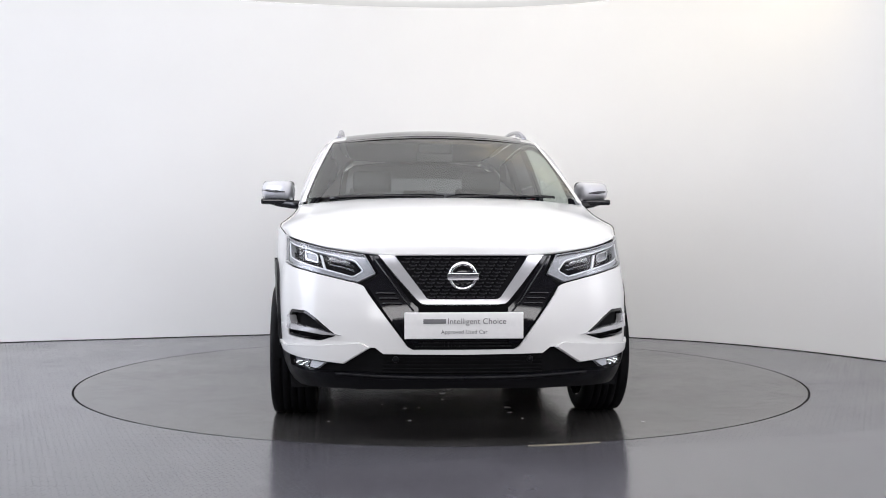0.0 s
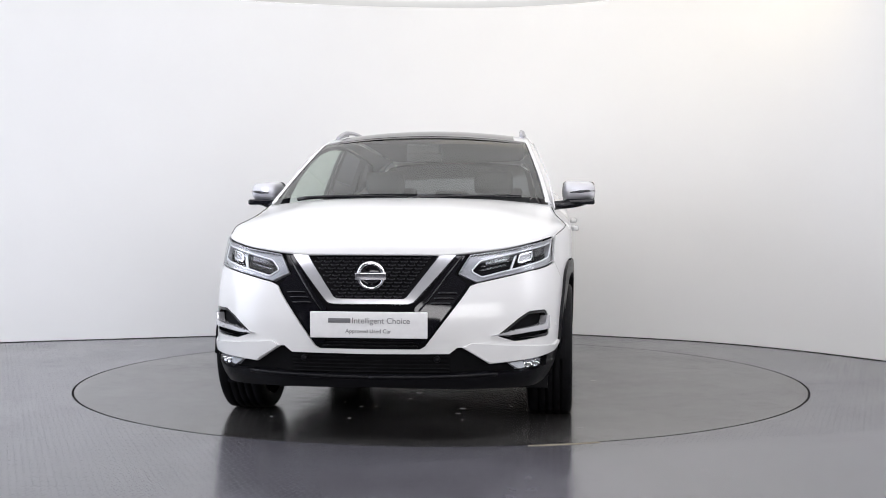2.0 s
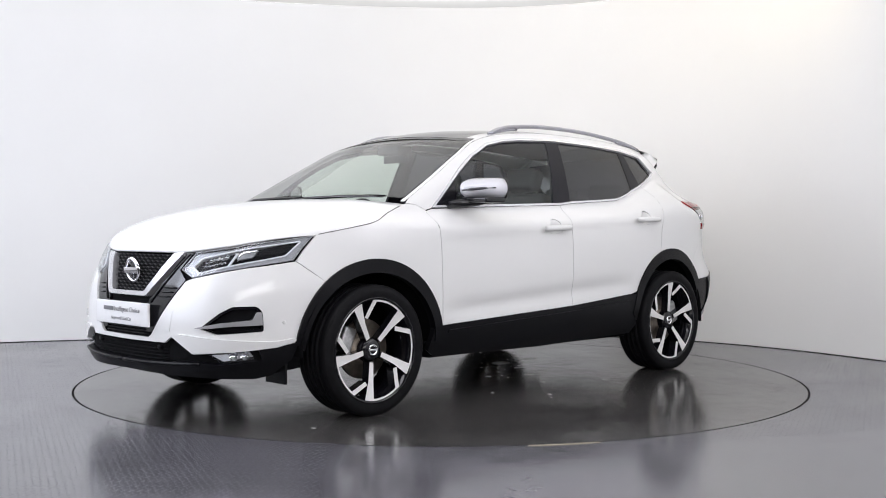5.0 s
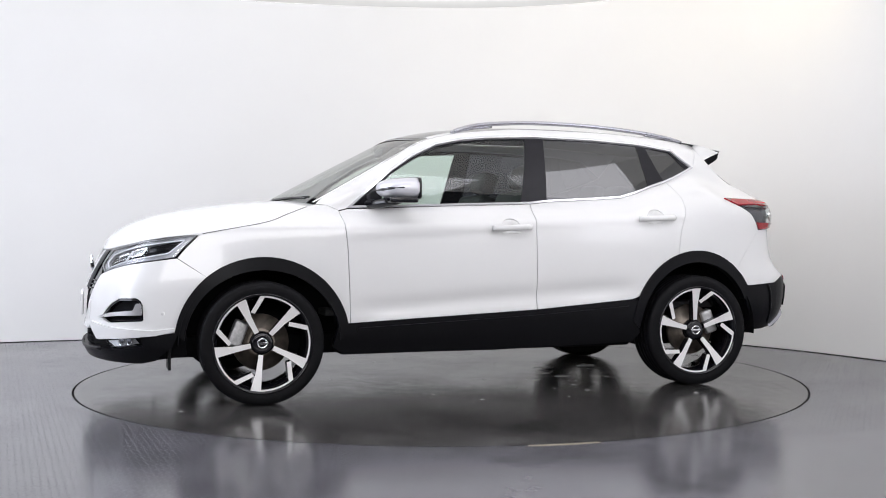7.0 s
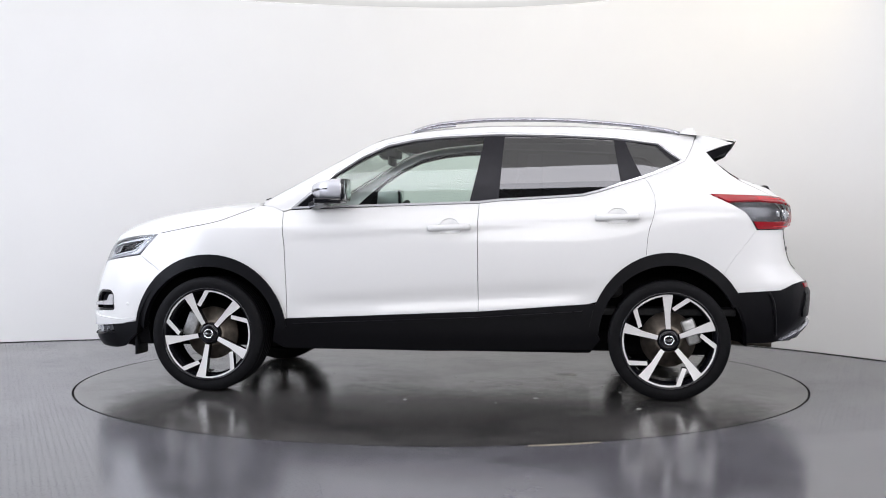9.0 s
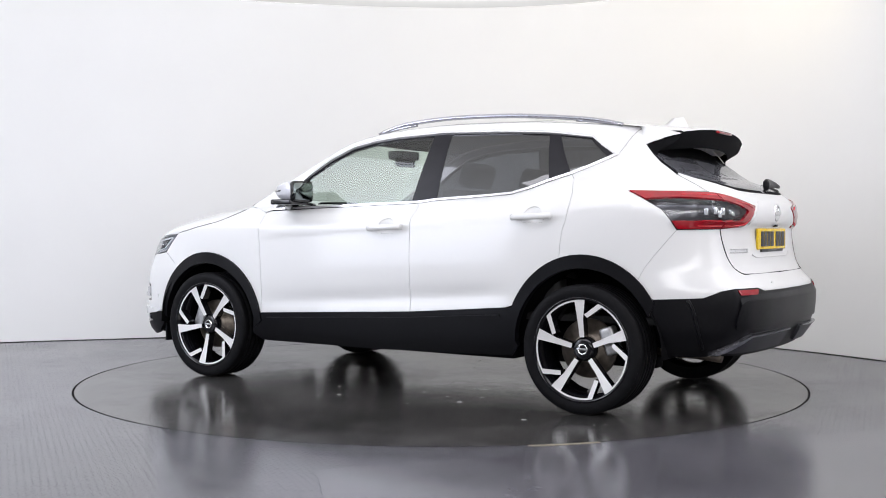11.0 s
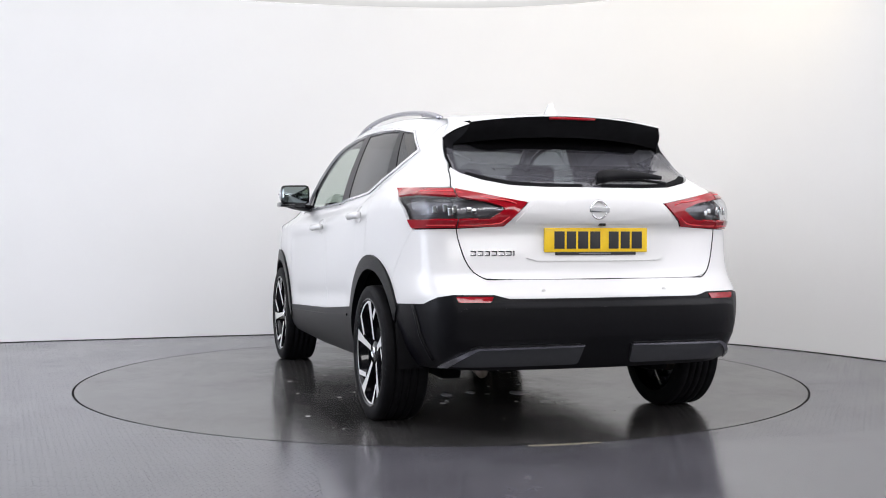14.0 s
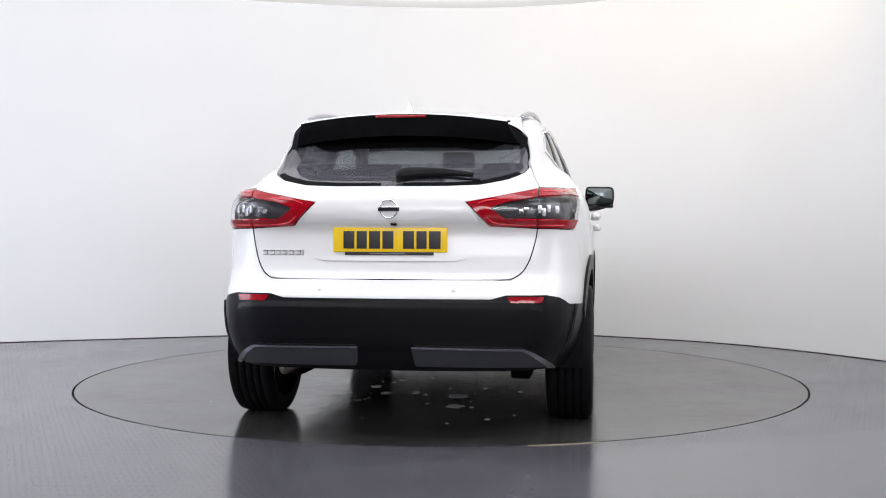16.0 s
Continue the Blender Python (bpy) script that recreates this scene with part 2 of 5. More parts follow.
def box(bm, x0, x1, y0, y1, z0, z1, bevel=0.0, m=None, mat_index=0):
    made = bmesh.ops.create_cube(bm, size=1)
    vs = made["verts"]
    for v in vs:
        v.co = Vector(((x0 + x1) / 2 + v.co.x * (x1 - x0), (y0 + y1) / 2 + v.co.y * (y1 - y0), (z0 + z1) / 2 + v.co.z * (z1 - z0)))
    if bevel:
        es = {e for v in vs for e in v.link_edges}
        made = bmesh.ops.bevel(bm, geom=list(es), offset=bevel, segments=3, affect="EDGES", profile=0.6)
        vs = list({v for f in made["faces"] for v in f.verts} | {v for v in vs if v.is_valid})
    if m is not None:
        bmesh.ops.transform(bm, matrix=m, verts=vs)
    for f in {f for v in vs for f in v.link_faces}:
        f.material_index = mat_index
    return bm


def tube(points, radius, sides=8, flat=1.0, bm=None):
    """A rounded bar along points; flat squashes it sideways."""
    bm = bm or bmesh.new()
    pts = [Vector(p) for p in points]
    rings = []
    for i, p in enumerate(pts):
        d = (pts[min(i + 1, len(pts) - 1)] - pts[max(i - 1, 0)]).normalized()
        side = d.cross(Vector((0, 0, 1)))
        side = side.normalized() if side.length > 1e-4 else Vector((1, 0, 0))
        up = side.cross(d).normalized()
        r = radius[i] if isinstance(radius, (list, tuple)) else radius
        rings.append([bm.verts.new(p + side * math.cos(a) * r * flat + up * math.sin(a) * r) for a in [2 * math.pi * k / sides for k in range(sides)]])
    for a, b in zip(rings, rings[1:]):
        for k in range(sides):
            bm.faces.new((a[k], a[(k + 1) % sides], b[(k + 1) % sides], b[k]))
    bm.faces.new(rings[0][::-1])
    bm.faces.new(rings[-1])
    bmesh.ops.recalc_face_normals(bm, faces=bm.faces)
    return bm


def lathe(profile, steps=64, axis="x"):
    """Turn (radius, along) pairs round the x axis."""
    rows = [[(a, r * math.cos(t), r * math.sin(t)) for r, a in profile] for t in [2 * math.pi * i / steps for i in range(steps)]]
    bm = grid_mesh(rows, close_u=True)
    bmesh.ops.recalc_face_normals(bm, faces=bm.faces)
    return bm


def mirrored(bm):
    """The mirror image, across the car's middle plane, of a bmesh."""
    out = bm.copy()
    layer = out.verts.layers.float_vector.get("skin_normal")
    for v in out.verts:
        v.co.x = -v.co.x
        if layer:
            v[layer] = (-v[layer][0], v[layer][1], v[layer][2])
    bmesh.ops.reverse_faces(out, faces=out.faces)
    return out


def resample(points, n):
    """n points, evenly spread along a smooth line through the given ones."""
    pts = [Vector(p) for p in points]
    ext = [2 * pts[0] - pts[1]] + pts + [2 * pts[-1] - pts[-2]]
    fine = []
    for i in range(1, len(ext) - 2):
        p0, p1, p2, p3 = ext[i - 1:i + 3]
        for k in range(16):
            t = k / 16
            fine.append(0.5 * (2 * p1 + (p2 - p0) * t + (2 * p0 - 5 * p1 + 4 * p2 - p3) * t * t + (3 * p1 - p0 - 3 * p2 + p3) * t ** 3))
    fine.append(pts[-1])
    cum = [0.0]
    for a, b in zip(fine, fine[1:]):
        cum.append(cum[-1] + (b - a).length)
    out, j = [], 0
    for i in range(n):
        s = cum[-1] * i / (n - 1)
        while j < len(cum) - 2 and cum[j + 1] < s:
            j += 1
        t = (s - cum[j]) / max(1e-9, cum[j + 1] - cum[j])
        out.append(fine[j].lerp(fine[j + 1], min(1, t)))
    return out


# ---- the studio ----
WALL_PLAN = [(-5.9, -9.4), (-6.0, -4.0), (-5.9, 0.2), (-5.2, 1.28), (-3.65, 1.99), (-2.6, 2.36), (-1.52, 2.71), (-0.6, 2.90), (0.3, 2.95), (1.1, 2.79), (1.67, 2.49),
             (2.08, 2.24), (2.41, 1.95), (2.75, 1.55), (3.03, 1.12), (3.25, 0.7), (3.5, 0.0), (3.75, -1.2), (4.2, -4.0), (4.4, -9.4)]
WALL_TOP = 2.96


def build_wall():
    line = resample([(x, y, 0) for x, y in WALL_PLAN], 150)
    bm = bmesh.new()
    rows = []
    for i, p in enumerate(line):
        d = line[min(i + 1, 149)] - line[max(i - 1, 0)]
        out = Vector((-d.y, d.x, 0)).normalized() * 0.12
        rows.append([p + Vector((0, 0, -0.02)), p + Vector((0, 0, WALL_TOP)), p + out + Vector((0, 0, WALL_TOP)), p + out + Vector((0, 0, -0.02))])
    bm = grid_mesh(rows, close_v=True)
    bmesh.ops.recalc_face_normals(bm, faces=bm.faces)
    bm.normal_update()
    for e in bm.edges:
        e.smooth = len(e.link_faces) == 2 and e.calc_face_angle() < radians(40)
    wall = link_mesh("wall_curved", bm, M_WALL)
    tagged(wall, "smooth off-white curved studio wall behind the turntable", "wall", kind="structure")
    # scuffed lower edge where the wall meets the floor
    rows = [[p + Vector((0, 0, -0.01)) - o * 0.004, p + Vector((0, 0, 0.006)) - o * 0.004, p + Vector((0, 0, 0.006)) + o * 0.01] for p, o in
            [(p, Vector((-(line[min(i + 1, 149)] - line[max(i - 1, 0)]).y, (line[min(i + 1, 149)] - line[max(i - 1, 0)]).x, 0)).normalized()) for i, p in enumerate(line)]]
    tagged(link_mesh("trim_wall_base", grid_mesh(rows), M_GAP), "thin dark scuffed joint at the foot of the wall", "trim", kind="structure")
    # unseen dark wall and slab, added so that gloss black parts mirror dark
    bm = bmesh.new()
    box(bm, -6.1, 4.6, -9.52, -9.4, -0.02, WALL_TOP)
    tagged(link_mesh("wall_back", bm, M_BACK, smooth=False), "unseen dark grey wall added opposite the turntable for dark reflections", "wall", kind="structure")
    bm = bmesh.new()
    box(bm, -6.4, 5.0, -9.8, 4.3, 3.09, 3.2)
    tagged(link_mesh("ceiling_slab", bm, M_BACK, smooth=False), "unseen dark grey slab added over the glowing ceiling for dark reflections", "ceiling", kind="structure")
    bm = bmesh.new()
    box(bm, -6.0, 4.6, -3.5, 4.1, 3.05, 3.085)
    tagged(link_mesh("ceiling", bm, M_CEIL, smooth=False), "white studio ceiling with a glow added to light the room", "ceiling", kind="structure")
    # unseen dark slats added low in the back wall, to be mirrored in paint and glass
    bm = bmesh.new()
    for i in range(16):
        box(bm, -4.6, 3.6, -9.39, -9.36, 0.02 + i * 0.09, 0.105 + i * 0.09, 0.004)
    tagged(link_mesh("reflection_slats", bm, M_SLATS), "unseen dark slats added low in the back wall for dark reflections", "shutter", kind="structure")


def build_floor():
    # ground sheet with a round hole for the table
    bm = bmesh.new()
    n = 128
    ring = [bm.verts.new((TABLE_R * math.cos(2 * math.pi * i / n), TABLE_R * math.sin(2 * math.pi * i / n), 0)) for i in range(n)]
    low = [bm.verts.new((v.co.x, v.co.y, -0.03)) for v in ring]

    def outer(i):
        a = 2 * math.pi * i / n
        c, s = math.cos(a), math.sin(a)
        k = min((6.3 / abs(c)) if c else 99, ((9.7 if s < 0 else 3.4) / abs(s)) if s else 99)
        return (k * c, k * s, 0)
    out = [bm.verts.new(outer(i)) for i in range(n)]
    for i in range(n):
        j = (i + 1) % n
        bm.faces.new((ring[i], out[i], out[j], ring[j]))
        bm.faces.new((low[i], ring[i], ring[j], low[j])).material_index = 1
    tagged(link_mesh("floor", bm, [M_FLOOR, M_GAP], smooth=False), "glossy grey painted studio floor with raised tread pattern", "floor", kind="structure")
    # smooth repaired stretch
    bm = bmesh.new()
    vs = [bm.verts.new(p) for p in [(-0.49, -2.70, 0.002), (2.45, -1.72, 0.002), (4.2, -1.3, 0.002), (4.4, -4.4, 0.002), (-0.2, -4.4, 0.002)]]
    bm.faces.new(vs)
    tagged(link_mesh("floor_patch", bm, M_PATCH, smooth=False), "smooth grey painted patch of studio floor", "floor", kind="structure")
    # bare strip where the paint is chipped off along the table's edge
    rows = []
    for i in range(17):
        a = radians(-80.3 + 8.5 * i / 16)
        w = 0.006 + 0.012 * math.sin(math.pi * (i + 0.6) / 17.2) * (1.0 - 0.5 * i / 16) + 0.003 * (i % 3)
        rows.append([((TABLE_R + d) * math.cos(a), (TABLE_R + d) * math.sin(a), z) for d, z in ((0.002, 0.0), (0.002, 0.0025), (0.002 + w, 0.0025), (0.002 + w, 0.0))])
    tagged(link_mesh("floor_chip", grid_mesh(rows), M_CHIP, smooth=False), "bare tan strip of chipped floor at the turntable's edge", "floor", kind="structure")
    bm = bmesh.new()
    box(bm, -3, 3, -3, 3, -0.06, -0.03)
    tagged(link_mesh("floor_pit", bm, M_GAP, smooth=False), "dark pit under the turntable's edge", "floor", kind="structure")


def build_turntable():
    bm = bmesh.new()
    R = TABLE_R - 0.011
    n = 128
    prof = [(R, -0.025), (R, -0.002), (R - 0.002, 0.0), (R - 0.02, 0.0), (1.5, 0.0), (0.8, 0.0), (0.3, 0.0)]
    rows = [[(r * math.cos(2 * math.pi * i / n), r * math.sin(2 * math.pi * i / n), z) for r, z in prof] for i in range(n)]
    bm = grid_mesh(rows, close_u=True)
    bm.faces.new([v for v in bm.verts if abs(v.co.xy.length - 0.3) < 1e-4][::1])
    bmesh.ops.recalc_face_normals(bm, faces=bm.faces)
    for f in bm.faces:
        if f.calc_center_median().z < -0.0005:
            f.material_index = 1
    table = link_mesh("turntable", bm, [M_TABLE, M_GAP], smooth=False)
    tagged(table, "round stained grey car turntable flush with the floor", "turntable")
    rng = random.Random(5)
    for x, y, r in ((-0.214, 0.79, 0.075), (0.319, 0.50, 0.045), (0.215, 0.75, 0.05), (0.05, 0.70, 0.04), (-0.236, 1.147, 0.07)):
        bm = bmesh.new()
        k = 11
        top = [bm.verts.new((x + 0.75 * r * rng.uniform(0.6, 1.15) * math.cos(2 * math.pi * i / k), y + r * rng.uniform(0.6, 1.15) * math.sin(2 * math.pi * i / k), 0.0018)) for i in range(k)]
        bot = [bm.verts.new((v.co.x, v.co.y, 0.0)) for v in top]
        bm.faces.new(top)
        for i in range(k):
            bm.faces.new((bot[i], bot[(i + 1) % k], top[(i + 1) % k], top[i]))
        part("paint_flake", bm, M_FLAKE, table, "", False)
    spots = [(rng.uniform(-1.1, 1.1), rng.uniform(-1.7, 1.7)) for _ in range(70)]
    for x, y in spots:
        if x * x + y * y > 4.2:
            continue
        bm = bmesh.new()
        r = rng.choice([0.004, 0.005, 0.006, 0.008, 0.011, 0.016])
        k = rng.randint(6, 9)
        top = [bm.verts.new((x + r * rng.uniform(0.5, 1.2) * math.cos(2 * math.pi * i / k) * 1.3, y + r * rng.uniform(0.5, 1.2) * math.sin(2 * math.pi * i / k), 0.0014)) for i in range(k)]
        bot = [bm.verts.new((v.co.x, v.co.y, 0.0)) for v in top]
        bm.faces.new(top)
        for i in range(k):
            bm.faces.new((bot[i], bot[(i + 1) % k], top[(i + 1) % k], top[i]))
        part("paint_flake", bm, M_FLAKE, table, "", False)
    return table


build_wall()
build_floor()
TABLE = build_turntable()

# ---- the car: its outer skin ----
# plan of one half, front middle to rear middle: (half width, way back from the nose) and (half width, way forward from the tail)
NOSE = [(0, 0), (0.13, 0.002), (0.26, 0.009), (0.42, 0.036), (0.60, 0.099), (0.70, 0.163), (0.765, 0.242), (0.806, 0.342), (0.832, 0.465), (0.862, 0.68), (0.882, 0.95), (0.89, 1.2)]
TAIL = [(0.89, 1.1), (0.884, 0.8), (0.868, 0.55), (0.842, 0.36), (0.806, 0.235), (0.755, 0.14), (0.66, 0.065), (0.50, 0.026), (0.30, 0.007), (0.15, 0.001), (0, 0)]


def arc_table(pairs):
    pts = resample([(a, b, 0) for a, b in pairs], 160)
    cum = [0.0]
    for p, q in zip(pts, pts[1:]):
        cum.append(cum[-1] + (q - p).length)
    return np.array(cum), np.array([p.x for p in pts]), np.array([p.y for p in pts])


N_S, N_X, N_D = arc_table(NOSE)
T_S, T_X, T_D = arc_table(TAIL)
S_F = N_S[-1]
S_M = S_F + 2.0
S_END = S_M + T_S[-1]
front_y = curve([0.18, 0.24, 0.30, 0.42, 0.52, 0.62, 0.72, 0.83, 0.92, 1.05], [-2.13, -2.20, -2.225, -2.222, -2.218, -2.20, -2.165, -2.115, -2.04, -1.9])
rear_y = curve([0.28, 0.34, 0.45, 0.58, 0.645, 0.70, 0.76, 0.86, 0.955, 0.985, 1.03, 1.08, 1.13, 1.19, 1.25, 1.335, 1.40, 1.47],
               [2.03, 2.09, 2.15, 2.16, 2.15, 2.10, 2.055, 2.03, 2.022, 2.05, 2.058, 2.045, 2.01, 1.945, 1.875, 1.775, 1.70, 1.63])
half_w = curve([0.2, 0.27, 0.36, 0.46, 0.58, 0.72, 0.86, 0.95, 1.0, 1.04, 1.08, 1.15], [0.80, 0.845, 0.875, 0.888, 0.890, 0.893, 0.895, 0.890, 0.878, 0.858, 0.83, 0.80])
belt_z = curve([-1.2, -0.84, 0.25, 0.70, 0.854, 1.063, 1.19, 1.42, 1.7], [1.05, 1.055, 1.092, 1.122, 1.133, 1.197, 1.235, 1.30, 1.33])
# upper edge of the side: foot of the windscreen pillar, pillar, roof edge, tail
EDGE = [(0.775, -1.02, 1.092), (0.730, -0.76, 1.236), (0.680, -0.53, 1.365), (0.634, -0.32, 1.470), (0.612, -0.05, 1.522), (0.605, 0.35, 1.546),
        (0.597, 0.8, 1.540), (0.580, 1.25, 1.512), (0.555, 1.5, 1.488), (0.50, 1.75, 1.455)]
edge_z = curve([e[1] for e in EDGE], [e[2] for e in EDGE])
edge_x = curve([e[1] for e in EDGE], [e[0] for e in EDGE])


def width(y, z):
    lift = 0.10 * smoothstep((y - 0.7) / 0.9)
    w = half_w(z - lift)
    zb = belt_z(y)
    up = 0.794 - 0.18 * (z - 1.07) - 0.34 * (z - 1.07) ** 2
    if y > 0.6:
        up -= 0.042 * ((y - 0.6) / 0.8) ** 2
    k = smoothstep((z - (zb - 0.10)) / 0.10) if y < 1.35 else smoothstep((z - (zb - 0.10 - 0.16 * smoothstep((y - 1.35) / 0.3))) / (0.10 + 0.1 * smoothstep((y - 1.35) / 0.3)))
    x = w * (1 - k) + min(up, w if k < 0.5 else up) * k
    ez = edge_z(y)
    t = (ez - z) / 0.07
    if t < 1 and z > 1.05:
        x -= max(0.0, (x - edge_x(y))) * (1 - max(0.0, t)) ** 2
    # the nose draws in towards the lamps
    if y < -1.3 and z > 0.62:
        x *= 1 - 0.026 * smoothstep((z - 0.62) / 0.26) * smoothstep((-1.3 - y) / 0.35)
    # crease along the doors
    zc = 0.916 + 0.056 * (y + 0.83)
    if -1.0 < y < 1.5 and z < zc:
        t = zc - z
        x -= 0.006 * (smoothstep(t / 0.04) if t < 0.04 else math.exp(-((t - 0.04) / 0.12) ** 2)) * smoothstep((y + 1.0) / 0.3) * smoothstep((1.5 - y) / 0.4)
    # hollow of the doors above the sill
    if -0.9 < y < 1.0 and z < 0.72:
        x -= 0.012 * math.exp(-((z - 0.53 - 0.06 * (y + 0.3)) / 0.05) ** 2) * smoothstep((y + 0.9) / 0.3) * smoothstep((1.0 - y) / 0.3)
    return x


def skin(s, z):
    """The point of the car's skin at arc s (front middle 0, left side positive) and height z."""
    a, sign = abs(s), (1 if s >= 0 else -1)
    if a < S_F:
        cx, d = np.interp(a, N_S, N_X), np.interp(a, N_S, N_D)
        yf = front_y(z)
        y = yf + d * (-1.0 - yf) / 1.2
    elif a < S_M:
        cx, y = 0.89, -1.0 + (a - S_F)
    else:
        cx, d = np.interp(a - S_M, T_S, T_X), np.interp(a - S_M, T_S, T_D)
        yr = rear_y(z)
        y = yr - d * (yr - 1.0) / 1.1
    return Vector((sign * cx / 0.89 * width(y, z), y, z))


def skin_off(off):
    def at(s, z):
        p = skin(s, z)
        e = 0.006
        ds, dz = skin(s + e, z) - skin(s - e, z), skin(s, z + e) - skin(s, z - e)
        n = ds.cross(dz)
        return p + n.normalized() * off if n.length > 1e-9 else p
    return at


def F(x, z):
    lo, hi = 0.0, S_F
    for _ in range(30):
        m = (lo + hi) / 2
        lo, hi = (m, hi) if skin(m, z).x < x else (lo, m)
    return (lo + hi) / 2, z


def S(y, z):
    lo, hi = 0.0, S_END
    for _ in range(34):
        m = (lo + hi) / 2
        lo, hi = (m, hi) if skin(m, z).y < y else (lo, m)
    return (lo + hi) / 2, z


def R(x, z):
    lo, hi = S_M, S_END
    for _ in range(30):
        m = (lo + hi) / 2
        lo, hi = (m, hi) if skin(m, z).x > x else (lo, m)
    return (lo + hi) / 2, z


def rounded(poly, r):
    """The corners of a flat outline, rounded."""
    out = []
    n = len(poly)
    for i in range(n):
        p0, p, p1 = (Vector((*poly[k % n][:2], 0)) for k in (i - 1, i, i + 1))
        a, b = p0 - p, p1 - p
        if a.length < 1e-5 or b.length < 1e-5:
            continue
        k = min(r, a.length * 0.45, b.length * 0.45)
        if a.normalized().dot(b.normalized()) < -0.985:
            out.append((p.x, p.y))
            continue
        q0, q1 = p + a.normalized() * k, p + b.normalized() * k
        for t in (0, 0.25, 0.5, 0.75, 1):
            q = q0 * (1 - t) ** 2 + p * 2 * t * (1 - t) + q1 * t * t
            out.append((q.x, q.y))
    return out


def shrunk(poly, d):
    """The outline, drawn in by d all round."""
    pts = [p for i, p in enumerate(poly) if (Vector(p) - Vector(poly[i - 1])).length > 1e-5]
    n = len(pts)
    area = sum(pts[i - 1][0] * pts[i][1] - pts[i][0] * pts[i - 1][1] for i in range(n))
    sg = 1 if area > 0 else -1
    out = []
    for i in range(n):
        p0, p, p1 = Vector(pts[i - 1]), Vector(pts[i]), Vector(pts[(i + 1) % n])
        e0, e1 = (p - p0).normalized(), (p1 - p).normalized()
        n0, n1 = Vector((-e0.y, e0.x)) * sg, Vector((-e1.y, e1.x)) * sg
        b = n0 + n1
        b = b.normalized() if b.length > 1e-3 else n0
        k = d / max(0.35, b.dot(n0))
        out.append((p.x + b.x * k, p.y + b.y * k))
    return out


def panel(poly, holes=(), off=0.0, gap=0.002, flange=0.014, step=0.045, centre=False, surface=None, smooth_normals=False):
    """A sheet of the skin inside an outline, with holes, a turned-in rim, and its mirror half where centre is on."""
    bm = bmesh.new()
    layer = bm.verts.layers.float_vector.new("skin_normal") if smooth_normals or (surface is None and off == 0) else None
    outline = shrunk(poly, gap) if gap else list(poly)
    if centre:  # keep the middle edge on the middle
        mid = 0.0 if min(p[0] for p in poly) < 0.5 else S_END
        outline = [((mid if abs(p[0] - mid) < abs(gap) * 3 + 1e-4 else p[0]), p[1]) for p in outline]
    es = []
    for loop in [outline, *[shrunk(h, -gap * 0.5) for h in holes]]:
        vs = [bm.verts.new((p[0], p[1], 0)) for p in loop]
        es += [bm.edges.new((vs[i - 1], vs[i])) for i in range(len(vs)) if vs[i - 1] is not vs[i]]
    bmesh.ops.triangle_fill(bm, use_beauty=True, use_dissolve=False, edges=es, normal=(0, 0, 1))
    for ax in (0, 1):
        lo, hi = min(v.co[ax] for v in bm.verts), max(v.co[ax] for v in bm.verts)
        k = math.floor(lo / step) + 1
        while k * step < hi:
            co, no = [0, 0, 0], [0, 0, 0]
            co[ax], no[ax] = k * step, 1
            bmesh.ops.bisect_plane(bm, geom=bm.verts[:] + bm.edges[:] + bm.faces[:], dist=1e-5, plane_co=co, plane_no=no)
            k += 1
    for f in bm.faces:
        if f.normal.z < 0:
            f.normal_flip()
    bm.normal_update()
    for f in bm.faces:
        if f.normal.z < 0:
            f.normal_flip()
    at = surface or (skin_off(off) if off else skin)
    rim = [v for v in bm.verts if any(len(e.link_faces) == 1 for e in v.link_edges)]
    mids = {v for v in rim if centre and abs(v.co.x - mid) < 1e-6}
    for v in bm.verts:
        a, b, e = v.co.x, v.co.y, 0.012
        v.co = at(a, b)
        if layer:
            v[layer] = (at(a + e, b) - at(a - e, b)).cross(at(a, b + e) - at(a, b - e)).normalized()
    for v in mids:
        v.co.x = 0
    bm.normal_update()
    if flange:
        edges = [e for e in bm.edges if len(e.link_faces) == 1 and not (e.verts[0] in mids and e.verts[1] in mids)]
        norm = {v: v.normal.copy() for e in edges for v in e.verts}
        twin = {v: bm.verts.new(v.co - n * flange) for v, n in norm.items()}
        for e in edges:
            a, b = e.verts
            l = e.link_loops[0]
            a, b = l.vert, l.link_loop_next.vert
            bm.faces.new((b, a, twin[a], twin[b]))
        for e in edges:
            e.smooth = False
    if centre:
        bm = join(bm, mirrored(bm))
        bmesh.ops.remove_doubles(bm, verts=bm.verts, dist=1e-4)
    return bm


def both(name, bm, material, parent, label=""):
    """A part on the left side of the car, and its mirror image on the other."""
    right = mirrored(bm)
    return part(name, bm, material, parent, label), part(name, right, material, parent, label)


def ellipse(cy, cz, a, b, t0, t1, n):
    return [(cy + a * math.cos(radians(t0 + (t1 - t0) * i / n)), cz + b * math.sin(radians(t0 + (t1 - t0) * i / n))) for i in range(n + 1)]


CAR = new("car")
tagged(CAR, "white family crossover car with black lower cladding on the turntable", "car")
FY, RY, HUB_Z = -1.315, 1.323, 0.333
lead_z = curve([0, 0.3, 0.436, 0.6, 0.7, 0.815], [0.829, 0.829, 0.838, 0.862, 0.885, 0.918])
BONNET_SIDE = [(-1.635, 0.918), (-1.45, 0.952), (-1.27, 0.988), (-1.15, 1.035), (-1.02, 1.082)]

